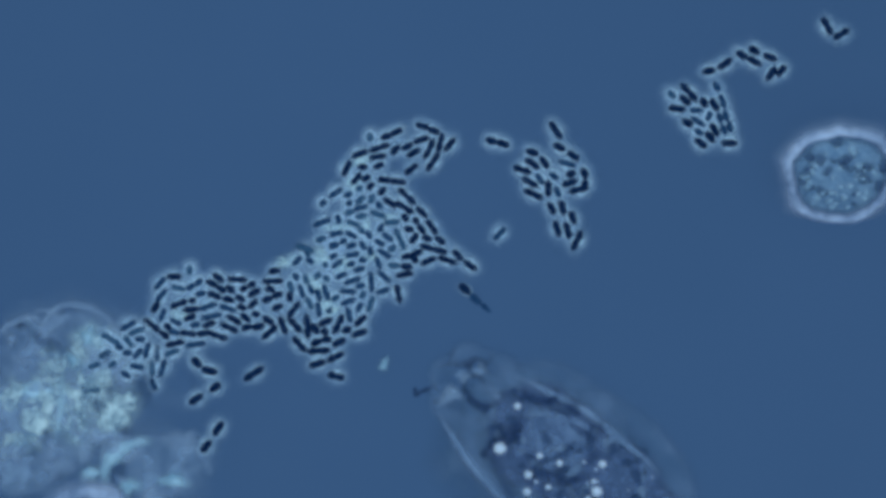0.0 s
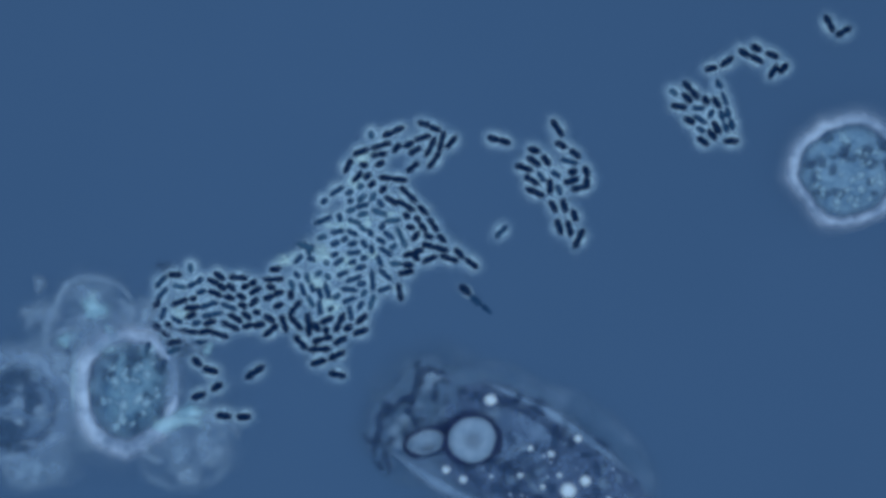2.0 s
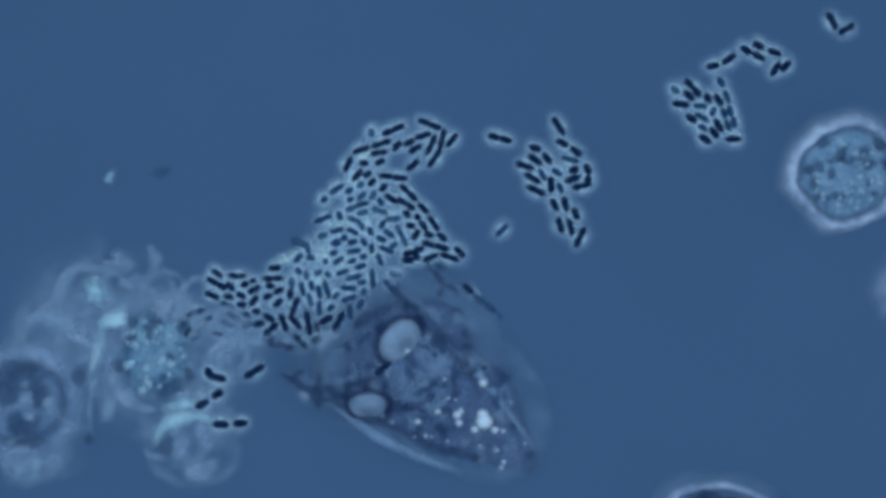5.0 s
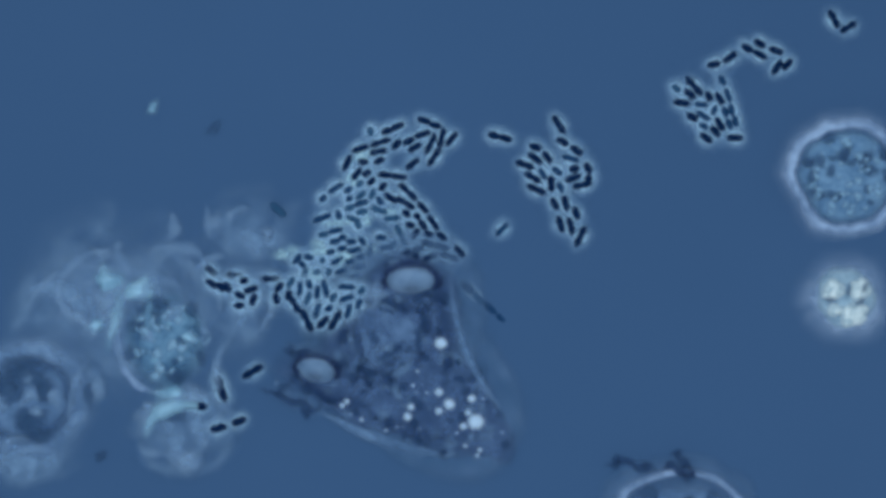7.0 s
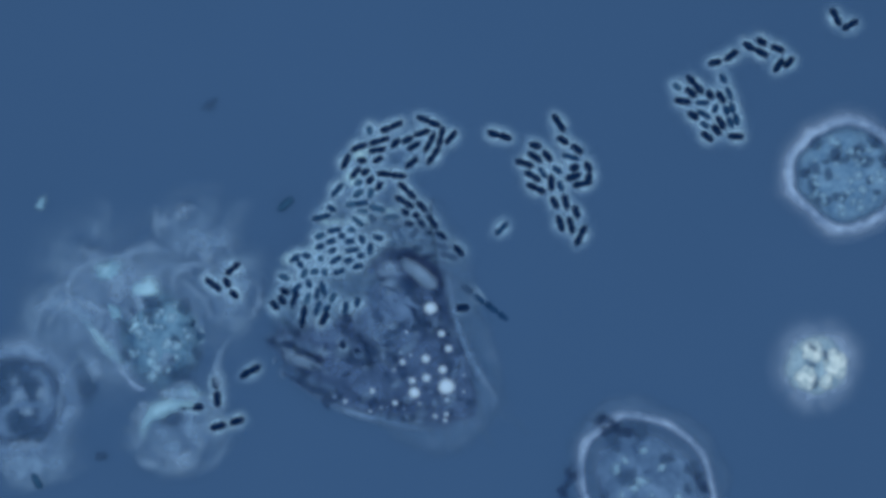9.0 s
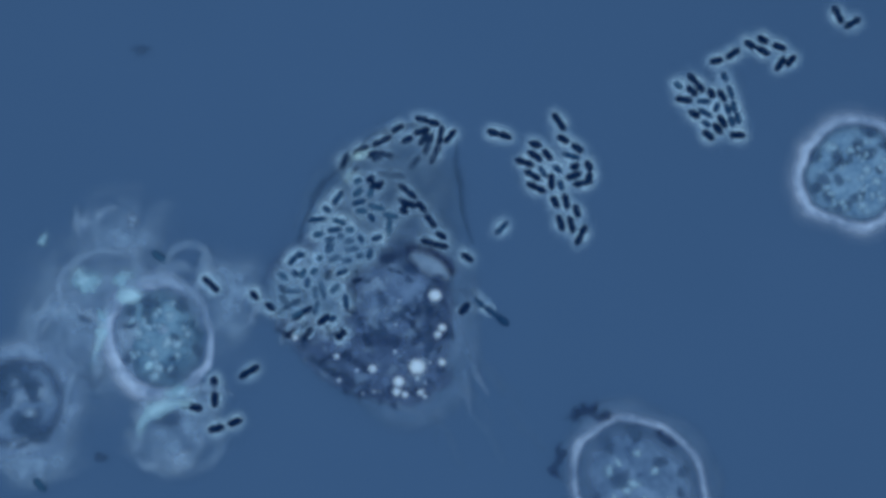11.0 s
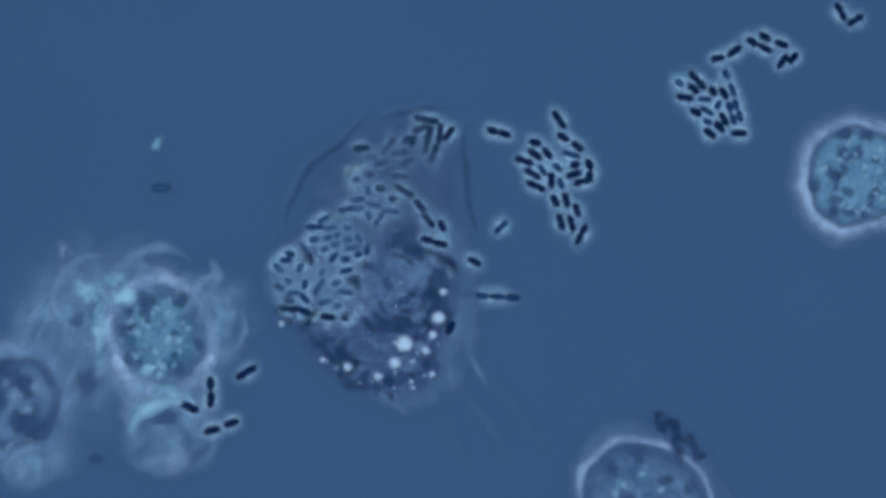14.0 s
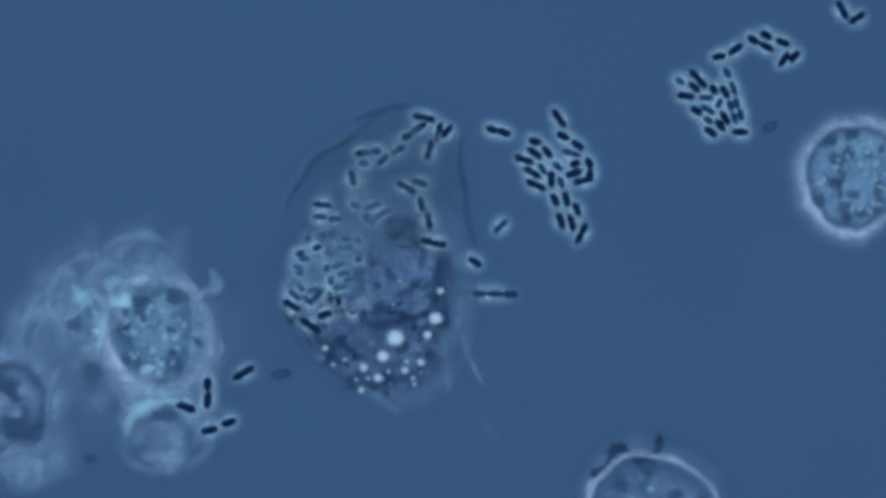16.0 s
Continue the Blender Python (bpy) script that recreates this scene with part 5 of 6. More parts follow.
# curved streaks in the cell's body and round the nucleus
pick = random.Random(41)
for ob, rx, ry, high, count in ((hunter_pieces[0], 0.110, 0.085, 0.022, 6), (hunter_pieces[1], 0.120, 0.075, 0.022, 8), (nucleus, 0.075, 0.068, 0.018, 8)):
    for k in range(count):
        a, r = pick.uniform(0, math.tau), math.sqrt(pick.uniform(0.10, 0.95))
        light = pick.random() < 0.5
        streak = part("streak", strip(pick.uniform(0.035, 0.075), pick.uniform(0.009, 0.016), pick.uniform(20, 110), 400 + k, 0.0085), PALE_GRAIN if light else DARK_GRAIN, ob,
                      "pale curved streak" if light else "dark curved streak")
        streak.matrix_basis = pose(rx * r * math.cos(a), ry * r * math.sin(a), max(high * dome(min(r, 0.95)) * 0.9, 0.008), 0, 0, math.degrees(a) + 90 + pick.uniform(-25, 25))
# small droplets along the cell's lower edge
for ob, rx, ry, count in ((hunter_pieces[4], 0.120, 0.054, 9), (hunter_pieces[2], 0.085, 0.045, 5)):
    for k in range(count):
        a, r, size = pick.uniform(0, math.tau), pick.uniform(0.6, 0.98), pick.uniform(0.0025, 0.0056)
        drop = part("droplet", mound(size * 1.5, size * 1.4, 0.010, soft, 0.08, k, rings=5, segs=14), DROPLET, ob, "small bright fat droplet")
        drop.location = (rx * r * math.cos(a), ry * r * math.sin(a), 0.022 * dome(r) + 0.004)

# dark layers under the membrane and round the nucleus: length, width, bend
CORTEX_BANDS = [
    (0.260, 0.016, -60, [(0, 984, 715, -20), (0.5, 973, 720, -24), (1, 958, 719, -24), (1.5, 942, 719, -24), (2, 922, 726, -26), (2.5, 901, 720, -24), (3, 876, 695, -26), (3.5, 841, 671, -26), (4.2, 796, 644, -32), (5.5, 797, 594, -60), (6.5, 787, 575, -78), (9, 783, 566, -84), (11.5, 784, 536, -88), (16, 784, 537, -94)]),
    (0.180, 0.015, 50, [(0, 880, 829, -70), (1, 848, 815, -60), (2, 807, 816, -55), (2.5, 787, 852, -30), (3, 797, 847, -25), (3.5, 752, 817, -38), (4.2, 707, 792, -38), (5.5, 629, 713, -24), (6.5, 590, 693, -24), (8, 587, 693, -18, 0, 0.012), (9, 602, 693, -20, 0, 0.004), (11.5, 614, 653, -35, 0, 0.004), (16, 600, 614, -50, 0, 0.004)]),
    (0.200, 0.014, 40, [(0, 1059, 898, -30), (2, 956, 891, -20), (3, 916, 862, -12), (3.5, 886, 847, -10), (4.2, 826, 832, -20), (5.5, 737, 772, -22), (6.5, 738, 762, -18), (8, 719, 737, -14), (9, 700, 722, -8), (11.5, 702, 692, 8), (13.5, 694, 681, 10), (16, 696, 676, 14)]),
    (0.090, 0.016, -40, [(0, 910, 759, 50), (1, 868, 721, 30), (2, 797, 752, 50), (3, 747, 703, 55), (3.5, 697, 683, 50), (4.2, 658, 624, 20), (5.5, 678, 525, 25), (6.5, 728, 484, 6), (8, 724, 475, -5), (9, 700, 458, 10), (11.5, 702, 459, 5), (13.5, 733, 450, -30), (16, 706, 408, -10)]),
    (0.080, 0.012, 10, [(0, 1029, 764, -30), (2, 981, 767, -28), (3.5, 896, 703, -40), (4.2, 846, 683, -45), (5.5, 658, 604, -70), (6.5, 639, 585, -75), (8, 621, 595, -80), (9, 617, 566, 88), (11.5, 623, 536, 85), (13.5, 625, 498, 85), (16, 639, 490, 82)]),
    (0.085, 0.011, 20, [(0, 1009, 849, 20), (2, 937, 831, 20), (3.5, 787, 693, 80), (4.2, 722, 673, 85), (5.5, 718, 545, 0), (6.5, 738, 550, -6), (8, 719, 514, -6), (9, 739, 526, -60), (11.5, 749, 546, 75), (13.5, 754, 537, 75), (16, 754, 461, 80)]),
    (0.110, 0.012, 30, [(0, 959, 839, 0), (2, 897, 821, 0), (3.5, 796, 792, 10), (4.2, 757, 782, 10), (6.5, 679, 644, 30), (8, 660, 644, 20), (9, 642, 605, -20), (11.5, 683, 604, 5), (13.5, 694, 588, 6), (16, 696, 578, 10)]),
]
for k, (length, wide, bend, rows) in enumerate(CORTEX_BANDS):
    piece("cortex", strip(length, wide, bend, 500 + k, 0.0105, 0.10), CORTEX, rows, 0.026, "dark layer under the cell's membrane")

# vacuoles: flat pale sacs, seen on edge before they fill and as they drain
V1 = [(0, 985, 775, 0, 0, 0.0), (0.55, 879, 761, 0, 0, 0.0), (0.8, 799, 734, -10, 20, 0.03), (1, 777, 721, -22, 36, 0.04), (1.3, 834, 747, 0, 8, 0.042), (1.5, 843, 756, 0, 0, 0.042), (2, 833, 777, 0, 0, 0.042), (2.5, 813, 773, 0, 0, 0.042, 34), (2.7, 813, 752, 0, 10, 0.042, 20), (3, 791, 726, -25, 32, 0.042), (3.5, 729, 704, 40, 12, 0.042), (4, 688, 680, 66, 30, 0.042), (4.2, 680, 668, 78, 44, 0.042), (5.5, 726, 564, 20, 40, 0.034), (6.5, 728, 515, 2, 52, 0.032), (7, 726, 503, 0, 52, 0.032), (7.5, 727, 496, -6, 52, 0.032), (8, 723, 495, -8, 54, 0.03), (9, 742, 493, -42, 70, 0.014, 10), (11.5, 764, 474, -60, 48, 0.012, 48), (12.5, 769, 477, -70, 52, 0.002, 50), (13.5, 773, 479, -60, 58, -0.004, 50), (14.5, 774, 480, -60, 60, -0.01, 50), (16, 763, 490, -60, 60, -0.012, 50)]
V2 = [(0, 985, 775, 40, 0, -0.004), (1, 878, 792, 40, 0, -0.004), (1.5, 798, 802, 60, 30, 0.004, 40), (2, 752, 782, 0, 46, 0.036, 20), (2.5, 742, 802, -10, 20, 0.042), (2.7, 765, 800, 0, 16, 0.042), (3, 777, 782, 0, 14, 0.042), (3.5, 749, 765, 0, 0, 0.042, 14), (4, 722, 743, 0, 8, 0.042, 24), (4.2, 712, 736, 0, 20, 0.042, 24), (5.5, 610, 692, -30, 44, 0.036, 30), (6.5, 566, 658, -30, 44, 0.028, 30), (7, 562, 658, -28, 46, 0.026, 20), (7.5, 554, 659, -16, 56, 0.024), (8, 546, 660, -4, 64, 0.022), (9, 543, 646, -20, 70, 0.005), (10, 603, 605, -25, 40, 0.0), (11.5, 653, 566, -25, 10, -0.004), (16, 696, 528, -25, 0, -0.004)]
for rows, rx, ry, rz, seed in ((V1, 0.044, 0.041, 0.017, 111), (V2, 0.037, 0.034, 0.013, 112)):
    sac = piece("vacuole", ball(rx, ry, rz, seed, 0.06), VACUOLE, rows, 0.042, "pale grey fluid-filled vacuole")
    core = part("core", mound(rx * 0.62, ry * 0.62, 0.0050, soft, 0.10, seed + 4, rings=7, segs=30), VACUOLE_CORE, sac, "darker middle of the vacuole")
    core.location = (0, 0, rz * 0.93)
    piece("membrane", mound(rx * 1.42, ry * 1.42, 0.012, rim(0.72, 0.25, 0.16), 0.06, seed, rings=10, segs=40, start=0.3), SAC_SKIN,
          [(row[0], row[1], row[2], row[3], row[4] * 0.75, row[5] - 0.014, (row[6] if len(row) > 6 else 0) * 0.75) for row in rows], 0.03, "dark membrane round the vacuole")

# clear food vacuoles that form round the eaten bacteria
for k, (rx, ry, rows) in enumerate((
        (0.062, 0.046, [(0, 985, 801, 0, 0, -0.01), (4, 796, 740, 0, 0, -0.01), (6.5, 678, 605, 0, 0, -0.01), (8, 621, 546, 0, 0, 0.0), (9, 615, 507, 20, 0, 0.03), (11.5, 618, 442, 10, 0, 0.034), (13.5, 610, 439, 5, 0, 0.034), (14.5, 615, 424, 5, 0, 0.034), (16, 635, 432, 0, 0, 0.034)]),
        (0.042, 0.054, [(0, 985, 801, 0, 0, -0.01), (4, 796, 740, 0, 0, -0.01), (6.5, 678, 605, 0, 0, -0.01), (8, 591, 566, 0, 0, 0.0), (9, 574, 536, 10, 0, 0.03), (11.5, 579, 528, 15, 0, 0.034), (13.5, 583, 527, 15, 0, 0.034), (14.5, 613, 508, 0, 0, 0.034), (16, 623, 488, 0, 0, 0.034)]),
        (0.044, 0.052, [(0, 985, 801, 0, 0, -0.01), (4, 796, 740, 0, 0, -0.01), (6.5, 678, 605, 0, 0, -0.01), (8, 542, 566, 0, 0, 0.0), (9, 516, 546, 10, 0, 0.03), (11.5, 516, 523, 15, 0, 0.034), (13.5, 514, 521, 15, 0, 0.034), (14.5, 527, 508, 10, 0, 0.034), (16, 554, 499, 0, 0, 0.034)]))):
    piece("food_vacuole", mound(rx, ry, 0.013, dome, 0.10, 190 + k, rings=9, segs=40), FOOD, rows, 0.02, "clear pale food vacuole")

# bright droplets
def droplet(r, rows):
    piece("droplet", mound(r * 1.35, r * 1.28, 0.0125, soft, 0.05, int(r * 1e5), rings=7, segs=24), DROPLET, rows, 0.032, "bright white fat droplet")


droplet(0.0155, [(0, 1099, 928, 0), (1.5, 1012, 856, 0), (2, 1001, 868, 0), (2.5, 1006, 852, 0), (3, 960, 834, 0), (3.5, 901, 804, 0), (4.2, 866, 773, 0), (6.5, 849, 754, 0), (7, 838, 747, 0), (8, 814, 721, 0), (9, 788, 686, 0), (11.5, 735, 641, 0), (12.5, 731, 628, 0), (13.5, 721, 612, 0), (14.5, 720, 610, 0), (16, 706, 602, 0)])
droplet(0.0110, [(0, 1054, 867, 0), (0.5, 1043, 866, 0), (1, 1052, 868, 0), (2, 1031, 851, 0), (2.5, 981, 865, 0), (3, 990, 837, 0), (3.5, 911, 789, 0), (4.2, 881, 763, 0), (6.5, 803, 727, 0), (7, 792, 717, 0), (8, 775, 697, 0), (9, 733, 697, 0), (11.5, 710, 670, 0), (12.5, 707, 657, 0), (13.5, 705, 643, 0), (14.5, 702, 643, 0), (16, 685, 633, 0)])
droplet(0.0122, [(0, 884, 791, 0), (0.5, 872, 800, 0), (1, 836, 761, 0), (1.5, 875, 693, 0), (2, 865, 709, 0), (2.5, 859, 695, 0), (3, 858, 686, 0), (3.5, 775, 655, 0), (4.2, 715, 622, 0), (6.5, 784, 624, 0), (7, 778, 611, 0), (8, 763, 580, 0), (9, 761, 551, 0), (11.5, 773, 530, 0), (12.5, 775, 590, 0), (13.5, 777, 572, 0), (16, 774, 569, 0)])
droplet(0.0085, [(0, 932, 867, 0), (0.5, 920, 870, 0), (1, 898, 853, 0), (1.5, 877, 871, 0), (2, 817, 848, 0), (2.5, 805, 840, 0), (3, 866, 857, 0), (3.5, 854, 795, 0), (4.2, 826, 773, 0), (6.5, 781, 693, 0), (8, 765, 658, 0), (9, 754, 671, 0), (11.5, 657, 651, 0), (13.5, 676, 670, 0), (14.5, 671, 662, 0), (16, 653, 652, 0)])
droplet(0.0085, [(0, 934, 837, 0), (0.5, 938, 848, 0), (1, 848, 799, 0), (1.5, 768, 721, 0), (2, 787, 831, 0), (2.5, 797, 717, 0), (3, 814, 683, 0), (3.5, 814, 655, 0), (4.2, 761, 616, 0), (6.5, 704, 724, 0), (8, 750, 718, 0), (9, 753, 638, 0), (11.5, 685, 697, 0), (13.5, 627, 657, 0), (14.5, 625, 645, 0), (16, 677, 669, 0)])
droplet(0.0082, [(0, 1064, 819, 0), (0.5, 1050, 836, 0), (1, 1027, 820, 0), (1.5, 1012, 814, 0), (2, 1018, 777, 0), (2.5, 994, 772, 0), (3, 970, 765, 0), (3.5, 919, 736, 0), (4.2, 876, 708, 0), (6.5, 838, 693, 0), (8, 809, 687, 0), (9, 782, 657, 0), (11.5, 783, 575, 0), (13.5, 769, 595, 0), (16, 760, 597, 0)])
droplet(0.0075, [(0, 989, 817, 0), (1, 983, 796, 0), (1.5, 967, 791, 0), (2, 971, 804, 0), (3, 901, 822, 0), (3.5, 925, 814, 0), (4.2, 891, 789, 0), (6.5, 773, 747, 0), (8, 791, 619, 0), (9, 780, 595, 0), (11.5, 775, 600, 0), (13.5, 759, 619, 0), (16, 722, 657, 0)])
droplet(0.0070, [(0, 954, 804, 0), (0.5, 933, 778, 0), (1, 905, 773, 0), (1.5, 932, 788, 0), (2, 935, 794, 0), (3, 881, 792, 0), (3.5, 906, 840, 0), (4.2, 866, 802, 0), (6.5, 733, 703, 0), (8, 729, 712, 0), (9, 730, 676, 0), (11.5, 719, 698, 0), (13.5, 747, 648, 0), (16, 782, 523, 0)])
droplet(0.0075, [(0, 915, 717, 0), (1, 878, 741, 0), (2, 847, 782, 0), (3, 846, 802, 0), (3.5, 955, 792, 0), (4.2, 920, 773, 0), (6.5, 822, 770, 0), (8, 807, 649, 0), (9, 792, 621, 0), (11.5, 783, 643, 0), (13.5, 786, 522, 0), (16, 749, 643, 0)])
droplet(0.0065, [(0, 969, 859, 0), (2, 917, 841, 0), (3.5, 796, 760, 0), (4.2, 786, 743, 0), (6.5, 846, 726, 0), (8, 746, 687, 0), (9, 713, 644, 0), (11.5, 755, 698, 0), (13.5, 771, 667, 0), (16, 649, 690, 0)])
droplet(0.0060, [(0, 1049, 849, 0), (2, 986, 841, 0), (3.5, 866, 753, 0), (4.2, 846, 743, 0), (6.5, 629, 716, 0), (8, 599, 683, 0), (9, 661, 694, 0), (11.5, 574, 614, 0), (13.5, 492, 568, 0), (14.5, 532, 588, 0), (16, 532, 559, 0)])
droplet(0.0060, [(0, 1039, 879, 0), (2, 956, 861, 0), (3.5, 846, 832, 0), (4.2, 816, 802, 0), (6.5, 612, 693, 0), (8, 658, 714, 0), (9, 700, 714, 0), (11.5, 513, 585, 0), (13.5, 569, 643, 0), (14.5, 588, 633, 0), (16, 588, 619, 0)])
pick = random.Random(5)
for k in range(9):
    a, r = pick.uniform(0, math.tau), math.sqrt(pick.uniform(0.02, 0.85))
    size = pick.uniform(0.0022, 0.0046)
    ob = part("droplet", mound(size * 1.5, size * 1.4, 0.010, soft, 0.05, k, rings=5, segs=14), DROPLET if k % 3 else DARK_SKIN, rear, "small bright fat droplet" if k % 3 else "small dark granule")
    ob.location = (0.125 * r * math.cos(a) + 0.02, 0.08 * r * math.sin(a), 0.022 * dome(r) * 0.96 + 0.003)

# ruffles: dark wavy edges of membrane that feel their way ahead of the cell: length, width, bend
RUFFLES = [
    (0.130, 0.010, 50, [(0, 830, 642, 8, 0, -0.004), (0.5, 794, 700, -86), (1, 699, 721, 80), (1.5, 704, 751, 85), (2, 670, 754, 80), (2.5, 643, 792, -80), (3, 543, 698, 85), (3.5, 511, 683, -80), (4.2, 529, 693, -48), (6.5, 521, 693, -20), (9, 564, 693, -25), (11.5, 605, 658, -30), (16, 586, 614, -50)]),
    (0.100, 0.009, -100, [(0, 850, 668, -20, 0, -0.006), (0.5, 796, 745, -80, 0, 0.01), (1, 793, 641, 0), (1.5, 716, 791, 70), (2, 760, 657, 10), (2.5, 722, 722, 60), (3, 580, 728, -48), (3.5, 580, 773, -70), (4.2, 588, 748, -40), (6.5, 560, 629, 10), (9, 544, 629, -8), (11.5, 537, 571, -20, 0, 0.004), (16, 581, 552, 20, 0, 0.004)]),
    (0.070, 0.010, 40, [(0, 785, 700, 60, 0, -0.006), (0.5, 697, 712, -80), (1, 721, 666, 60), (1.5, 788, 637, -45), (2, 704, 714, 45), (2.5, 650, 693, -65), (3, 658, 638, -55), (3.5, 558, 693, -60), (4.2, 509, 654, -20), (6.5, 541, 604, 10), (9, 505, 614, 0), (11.5, 537, 595, 0, 0, 0.004), (16, 576, 590, -30, 0, 0.004)]),
    (0.100, 0.009, 20, [(0, 870, 730, 5, 0, -0.005), (0.5, 745, 757, 5), (1, 744, 800, -22), (1.5, 731, 706, 70), (2, 681, 801, 85), (2.5, 656, 844, -70), (3, 752, 616, -14), (3.5, 666, 604, -40), (4.2, 722, 545, -70), (6.5, 757, 496, -60), (9, 735, 566, -70), (11.5, 736, 585, -60), (16, 725, 566, -30)]),
    (0.080, 0.009, -30, [(0, 755, 690, 30, 0, -0.007), (0.5, 729, 755, 0), (1, 848, 651, -20), (1.5, 743, 816, 50), (2, 733, 692, 80), (2.5, 688, 732, 60), (3, 669, 574, -60), (3.5, 742, 574, -50), (4.2, 765, 540, -70), (6.5, 639, 624, 80), (9, 642, 644, 0), (11.5, 634, 643, -20), (16, 629, 623, -30)]),
    (0.060, 0.009, 70, [(0, 885, 774, 60), (0.5, 699, 690, 70), (1, 694, 771, -75), (1.5, 706, 692, -80), (2, 728, 742, -40), (2.5, 688, 663, 20), (3, 598, 693, -70), (3.5, 519, 644, 70), (4.2, 578, 673, 40), (6.5, 610, 644, 30), (9, 524, 590, -30), (11.5, 508, 566, -10, 0, 0.004), (16, 524, 566, -50, 0, 0.004)]),
    (0.060, 0.008, -80, [(0, 865, 789, 80), (0.5, 849, 720, 0), (1, 868, 691, -60), (1.5, 768, 801, 40), (2, 767, 692, -60), (2.5, 688, 782, 80), (3, 543, 653, 80), (3.5, 598, 654, 30), (4.2, 687, 584, 40), (6.5, 649, 663, -30), (9, 652, 624, -40), (11.5, 644, 605, 0, 0, 0.008), (16, 610, 595, 0, 0, 0.008)]),
]
for k, (length, wide, bend, rows) in enumerate(RUFFLES):
    wave = piece("ruffle", frill(length * 1.05, wide, bend, 120 + k), RUFFLE, rows, 0.024, "dark wavy ruffle of membrane")
    # optical halo beside the ruffle, painted as a wide pale strip
    border = part("border", strip(length * 1.15, 0.026, bend, 120 + k, 0.0115, 0.75), THIN_HALO, wave, "pale border along the ruffle")
    border.location = (0.006, 0.004, -0.012)
# the round cup that the cell puts out first
CUP = [(0, 840, 690, 20, 0, 0.004), (0.5, 741, 707, 0), (1, 773, 723, -10), (1.5, 758, 742, -20, 0, 0.006), (2, 743, 747, -30, 0, 0.006), (2.5, 709, 763, -40, 0, 0.006), (3, 697, 724, -50, 0, 0.002), (4.2, 637, 674, -70, 0, 0.0), (6.5, 656, 620, -80, 0, 0.0), (16, 647, 573, -80, 0, 0.0)]
piece("cup_ruffle", strip(0.160, 0.011, 170, 131, 0.0105, 0.12), RUFFLE, [(0, 850, 719, -20, 0, 0.008), (0.5, 727, 752, -20), (1, 744, 751, -60), (1.5, 798, 781, -50, 0, 0.012), (2, 743, 802, -20, 0, 0.012), (2.5, 732, 832, 0, 0, 0.016), (3, 757, 822, 0, 0, 0.012), (4.2, 687, 763, 0, 0, 0.01), (6.5, 599, 703, 0, 0, 0.008), (16, 629, 624, 0, 0, 0.008)], 0.024, "dark curved edge of a cup of membrane")
# glow round the cup, painted as a pale ring
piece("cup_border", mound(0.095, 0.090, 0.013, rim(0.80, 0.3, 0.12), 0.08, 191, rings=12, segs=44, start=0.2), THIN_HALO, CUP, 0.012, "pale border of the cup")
FOLDS = [
    (0.080, 0.016, [(0, 820, 664, 10), (0.5, 749, 660, 10), (1, 714, 701, 70), (1.5, 726, 723, 80), (2, 714, 743, 20), (2.5, 683, 744, 80), (3, 553, 663, -60), (3.5, 588, 703, -60), (4.2, 519, 644, -30), (6.5, 560, 609, -30), (9, 520, 629, -20), (12.5, 529, 566, -20), (16, 572, 566, -30)]),
    (0.105, 0.022, [(0, 800, 699, 30), (0.5, 819, 680, 80), (1, 768, 666, 10), (1.5, 746, 693, 40), (2, 765, 672, 50), (2.5, 728, 719, 60), (3, 618, 693, -40), (3.5, 665, 644, -30), (4.2, 588, 659, 30), (6.5, 659, 525, 60), (9, 691, 487, 20), (12.5, 645, 566, 20), (16, 649, 547, 20)]),
    (0.075, 0.014, [(0, 850, 654, -10), (1, 704, 771, 80), (1.5, 718, 751, 80), (2, 705, 784, -10), (2.5, 761, 715, 80), (3, 697, 624, -10), (3.5, 697, 564, -60), (4.2, 737, 505, -70), (6.5, 654, 516, 80), (9, 691, 507, 5), (12.5, 645, 595, 10), (16, 658, 356, 30)]),
    (0.060, 0.013, [(0, 870, 690, -10, 0, 0.004), (0.5, 799, 700, 80, 0, 0.01), (1, 707, 691, 60), (1.5, 733, 771, 80), (2, 738, 718, 0), (2.5, 682, 694, 60), (3, 598, 653, 60), (3.5, 598, 644, 20), (4.2, 598, 693, 0), (6.5, 600, 624, 0, 0, 0.01), (16, 610, 566, 0, 0, 0.01)]),
    (0.065, 0.015, [(0, 880, 700, -10, 0, 0.004), (0.5, 819, 720, 80, 0, 0.01), (1, 729, 791, -30), (1.5, 743, 801, 40), (2, 698, 762, 80), (2.5, 669, 784, 85), (3, 638, 643, 40), (3.5, 638, 614, 30), (4.2, 559, 703, -40), (6.5, 570, 654, 0, 0, 0.01), (16, 591, 576, 0, 0, 0.01)]),
]
for k, (long, wide, rows) in enumerate(FOLDS):
    piece("fold", mound(long * 0.30, wide * 1.1, 0.0135, soft, 0.30, 160 + k, rings=7, segs=26), WISP, rows, 0.023, "pale fold of membrane")
# thin fibres that stay behind the cell as it draws in its tail
for k, (x, y, turn, long) in enumerate(((835, 705, -52, 0.16), (870, 770, -58, 0.13), (800, 770, -66, 0.15), (900, 700, -48, 0.12), (770, 740, -75, 0.12), (860, 660, -60, 0.14), (930, 760, -50, 0.12))):
    piece("fibre", strip(long, 0.014, 16, 170 + k, 0.0085), FIBRE_AND_HALO,
          [(0, 1190, 915, -34), (1.5, 1117, 872, -33), (3.5, 971, 828, -28), (4, 921, 796, -26), (6.5, 836, 741, -44), (8, 812, 719, -46), (9.2, x - 20, y - 10, turn + 6), (11.5, x, y, turn), (16, x + 4, y + 6, turn - 3)], 0.004, "faint thin fibre behind the cell")
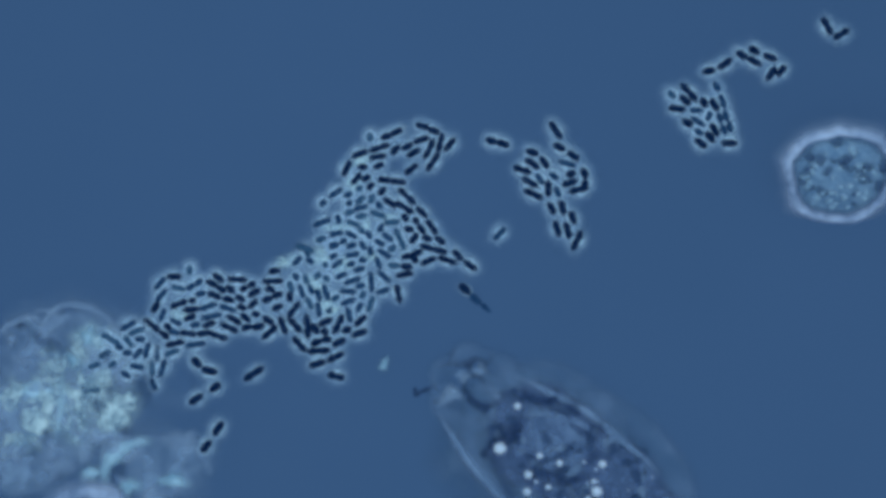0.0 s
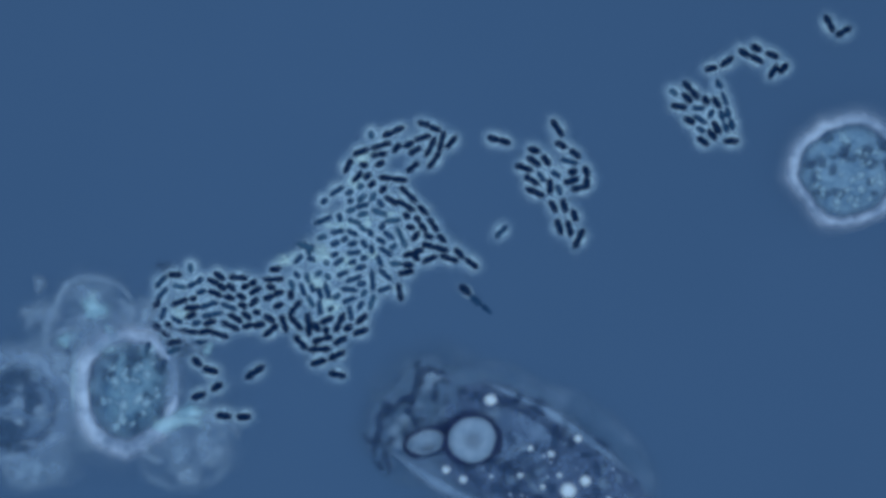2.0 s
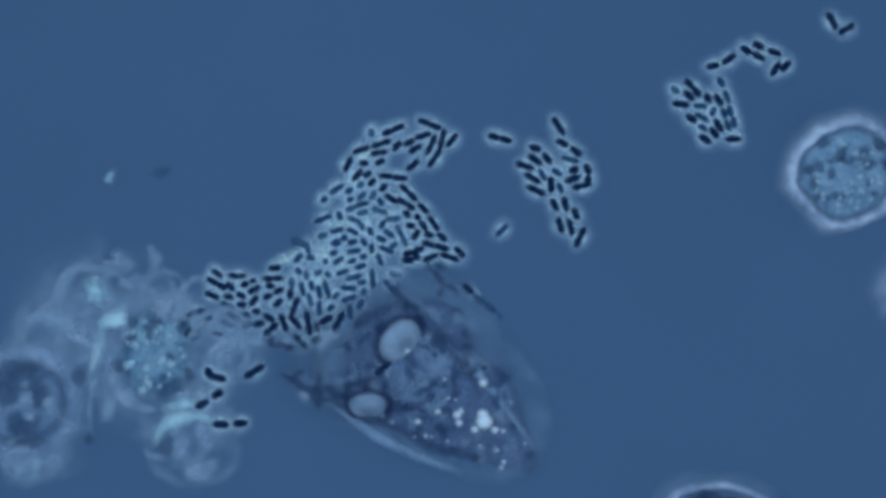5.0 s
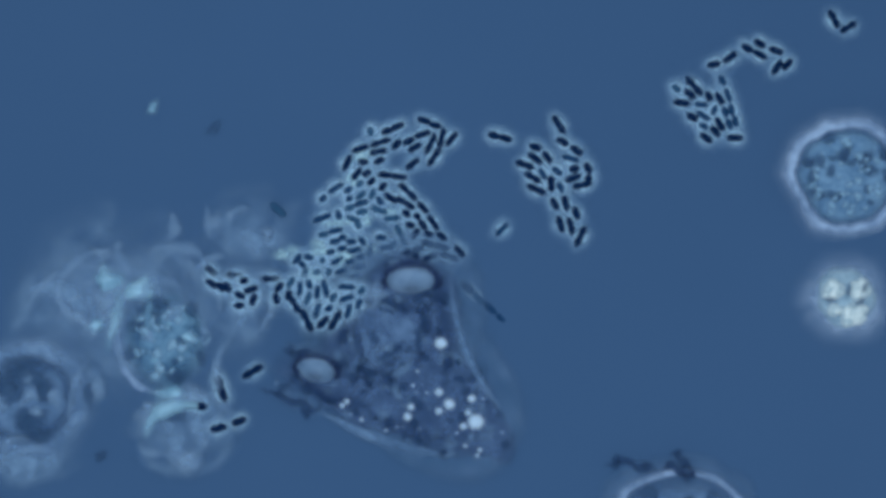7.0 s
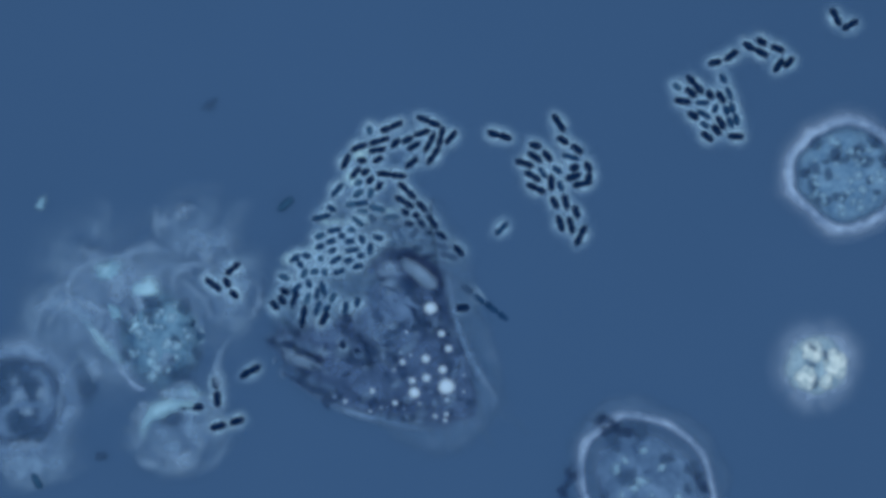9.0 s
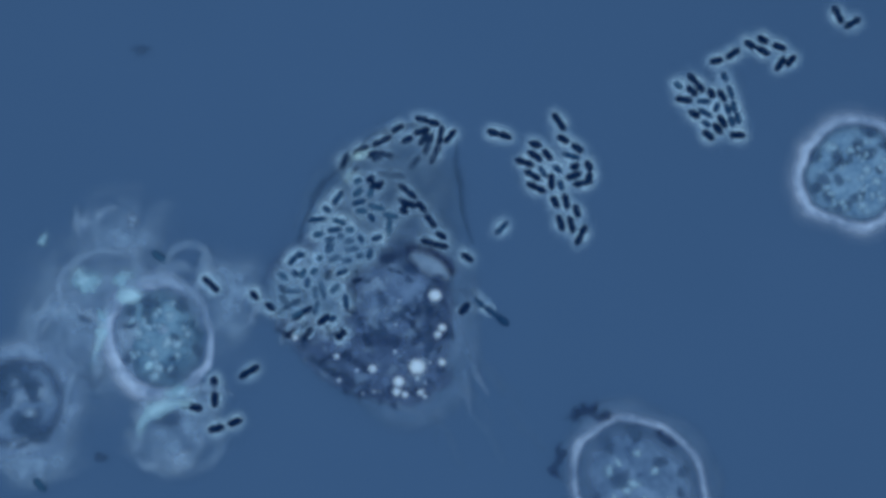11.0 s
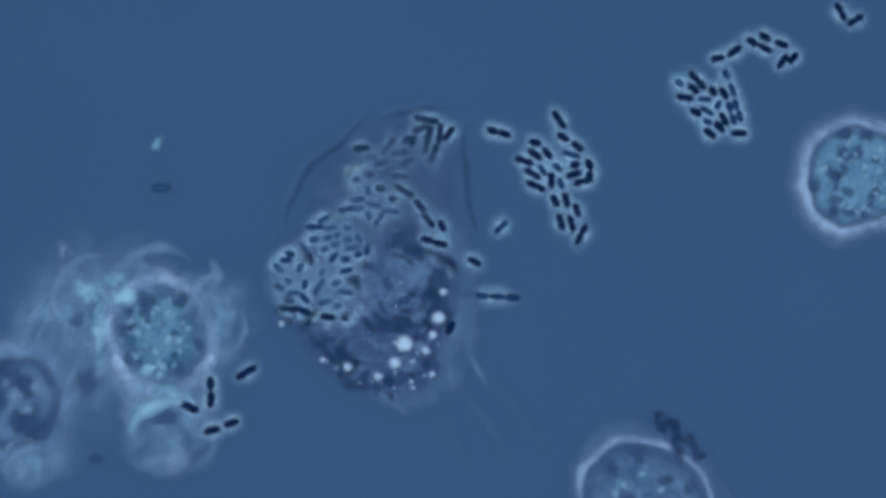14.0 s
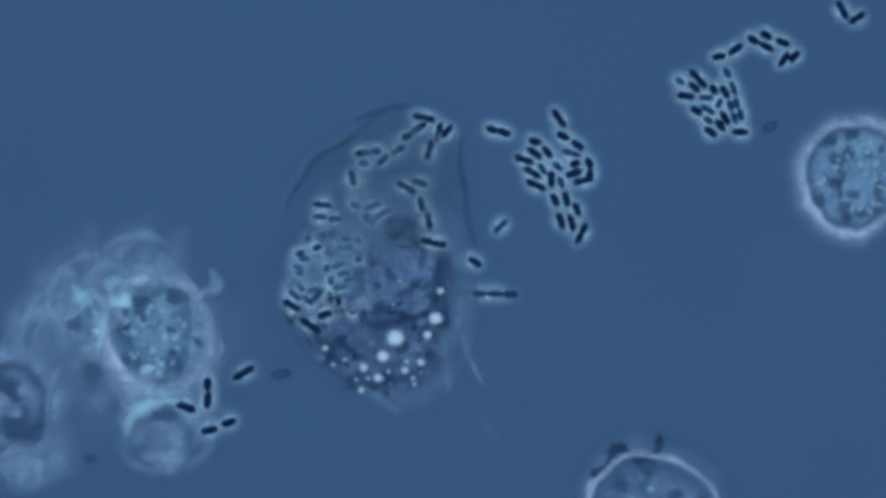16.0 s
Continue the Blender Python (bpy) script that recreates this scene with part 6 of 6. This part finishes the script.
# the long edge of the spread sheet, tucked in until the cell spreads
EDGES = [
    (0.270, -60, 0.25, [(0, 1000, 800, -30, 0, 0.004), (4, 796, 754, -30, 0, 0.004), (6.5, 688, 605, 0, 0, 0.004), (8.5, 641, 517, 40, 0, 0.004), (9.5, 603, 429, 50), (11.5, 586, 314, 55), (13.5, 579, 296, 52), (14.5, 570, 307, 50), (16, 586, 291, 45)]),
    (0.130, -40, 0.2, [(0, 1000, 810, -30, 0, 0.004), (4, 806, 754, -30, 0, 0.004), (6.5, 688, 614, 0, 0, 0.004), (9, 681, 478, 10, 0, 0.008), (11.5, 721, 221, 5), (13.5, 738, 219, 5), (16, 687, 218, 12)]),
    (0.210, 20, 0.3, [(0, 1010, 790, -30, 0, 0.004), (4, 816, 744, -30, 0, 0.004), (6.5, 718, 575, -80, 0, 0.004), (9, 769, 458, -85, 0, 0.008), (11.5, 820, 343, -84), (13.5, 825, 335, -86), (14.5, 826, 345, -86), (16, 823, 361, -85)]),
]
for k, (length, bend, wave, rows) in enumerate(EDGES):
    piece("edge", strip(length, 0.0068, bend, 140 + k, 0.0090, wave), THIN_EDGE, rows, 0.020, "dark thin edge of the spread membrane")
    # glow beside the edge, painted as a faint pale strip
    piece("edge_line", strip(length * 0.95, 0.011, bend, 140 + k, 0.009, wave), FIBRE_AND_HALO, [(r[0], r[1] - 11, r[2] - 5, *r[3:]) for r in rows], 0.018, "pale line beside the membrane edge")
# bright halo lines along the cell's flanks, light painted as pale strips
piece("ridge", strip(0.340, 0.016, -22, 150, 0.011, 0.05), FLANK_HALO, [(0, 1054, 744, -34), (1, 1047, 756, -34), (1.5, 1032, 756, -34), (2, 996, 752, -32), (2.5, 991, 747, -32), (3, 936, 715, -34), (3.5, 886, 693, -36), (4.2, 861, 693, -42), (5.5, 846, 664, -52, 0, 0.01), (6.3, 836, 654, -58, 0, 0.001), (7.5, 797, 644, -60, 0, 0.0), (9, 779, 625, -66, 0, 0.0), (11.5, 811, 585, -76, 0, -0.002), (14.5, 782, 595, -76, 0, -0.008), (16, 782, 605, -76, 0, -0.008)], 0.016, "pale ridge along the cell's flank")
piece("ridge", strip(0.300, 0.014, 26, 151, 0.011, 0.05), FLANK_HALO, [(0, 850, 840, -50, 0, 0.004), (0.5, 824, 836, -44, 0, 0.004), (1, 798, 831, -38, 0, 0.005), (2, 797, 871, -28), (3, 826, 870, -14), (3.5, 782, 847, -24), (4.2, 727, 817, -28), (5.5, 688, 782, -25), (6.5, 688, 777, -18, 0, 0.003), (7.5, 679, 762, -18, 0, 0.002), (9, 651, 737, -18, 0, 0.001), (12.5, 625, 672, -40, 0, 0.006), (16, 619, 653, -45, 0, 0.004)], 0.016, "pale ridge along the cell's flank")

piece("ridge", strip(0.270, 0.014, 38, 152, 0.011, 0.05), FLANK_HALO, [(0, 1050, 830, -40, 0, 0.0), (3.5, 896, 774, -40, 0, 0.0), (4.6, 836, 694, -50, 0, 0.002), (5.5, 832, 644, -58, 0, 0.01), (6.5, 822, 614, -66), (7.5, 819, 609, -68), (8, 817, 609, -68), (9, 816, 605, -68, 0, 0.012), (11.5, 814, 595, -74, 0, -0.004), (14.5, 818, 586, -72, 0, -0.005), (16, 816, 596, -72, 0, -0.006)], 0.016, "pale ridge along the cell's flank")


def motions():
    for ob, rows in MOVES:
        walk(ob, rows)


motions()
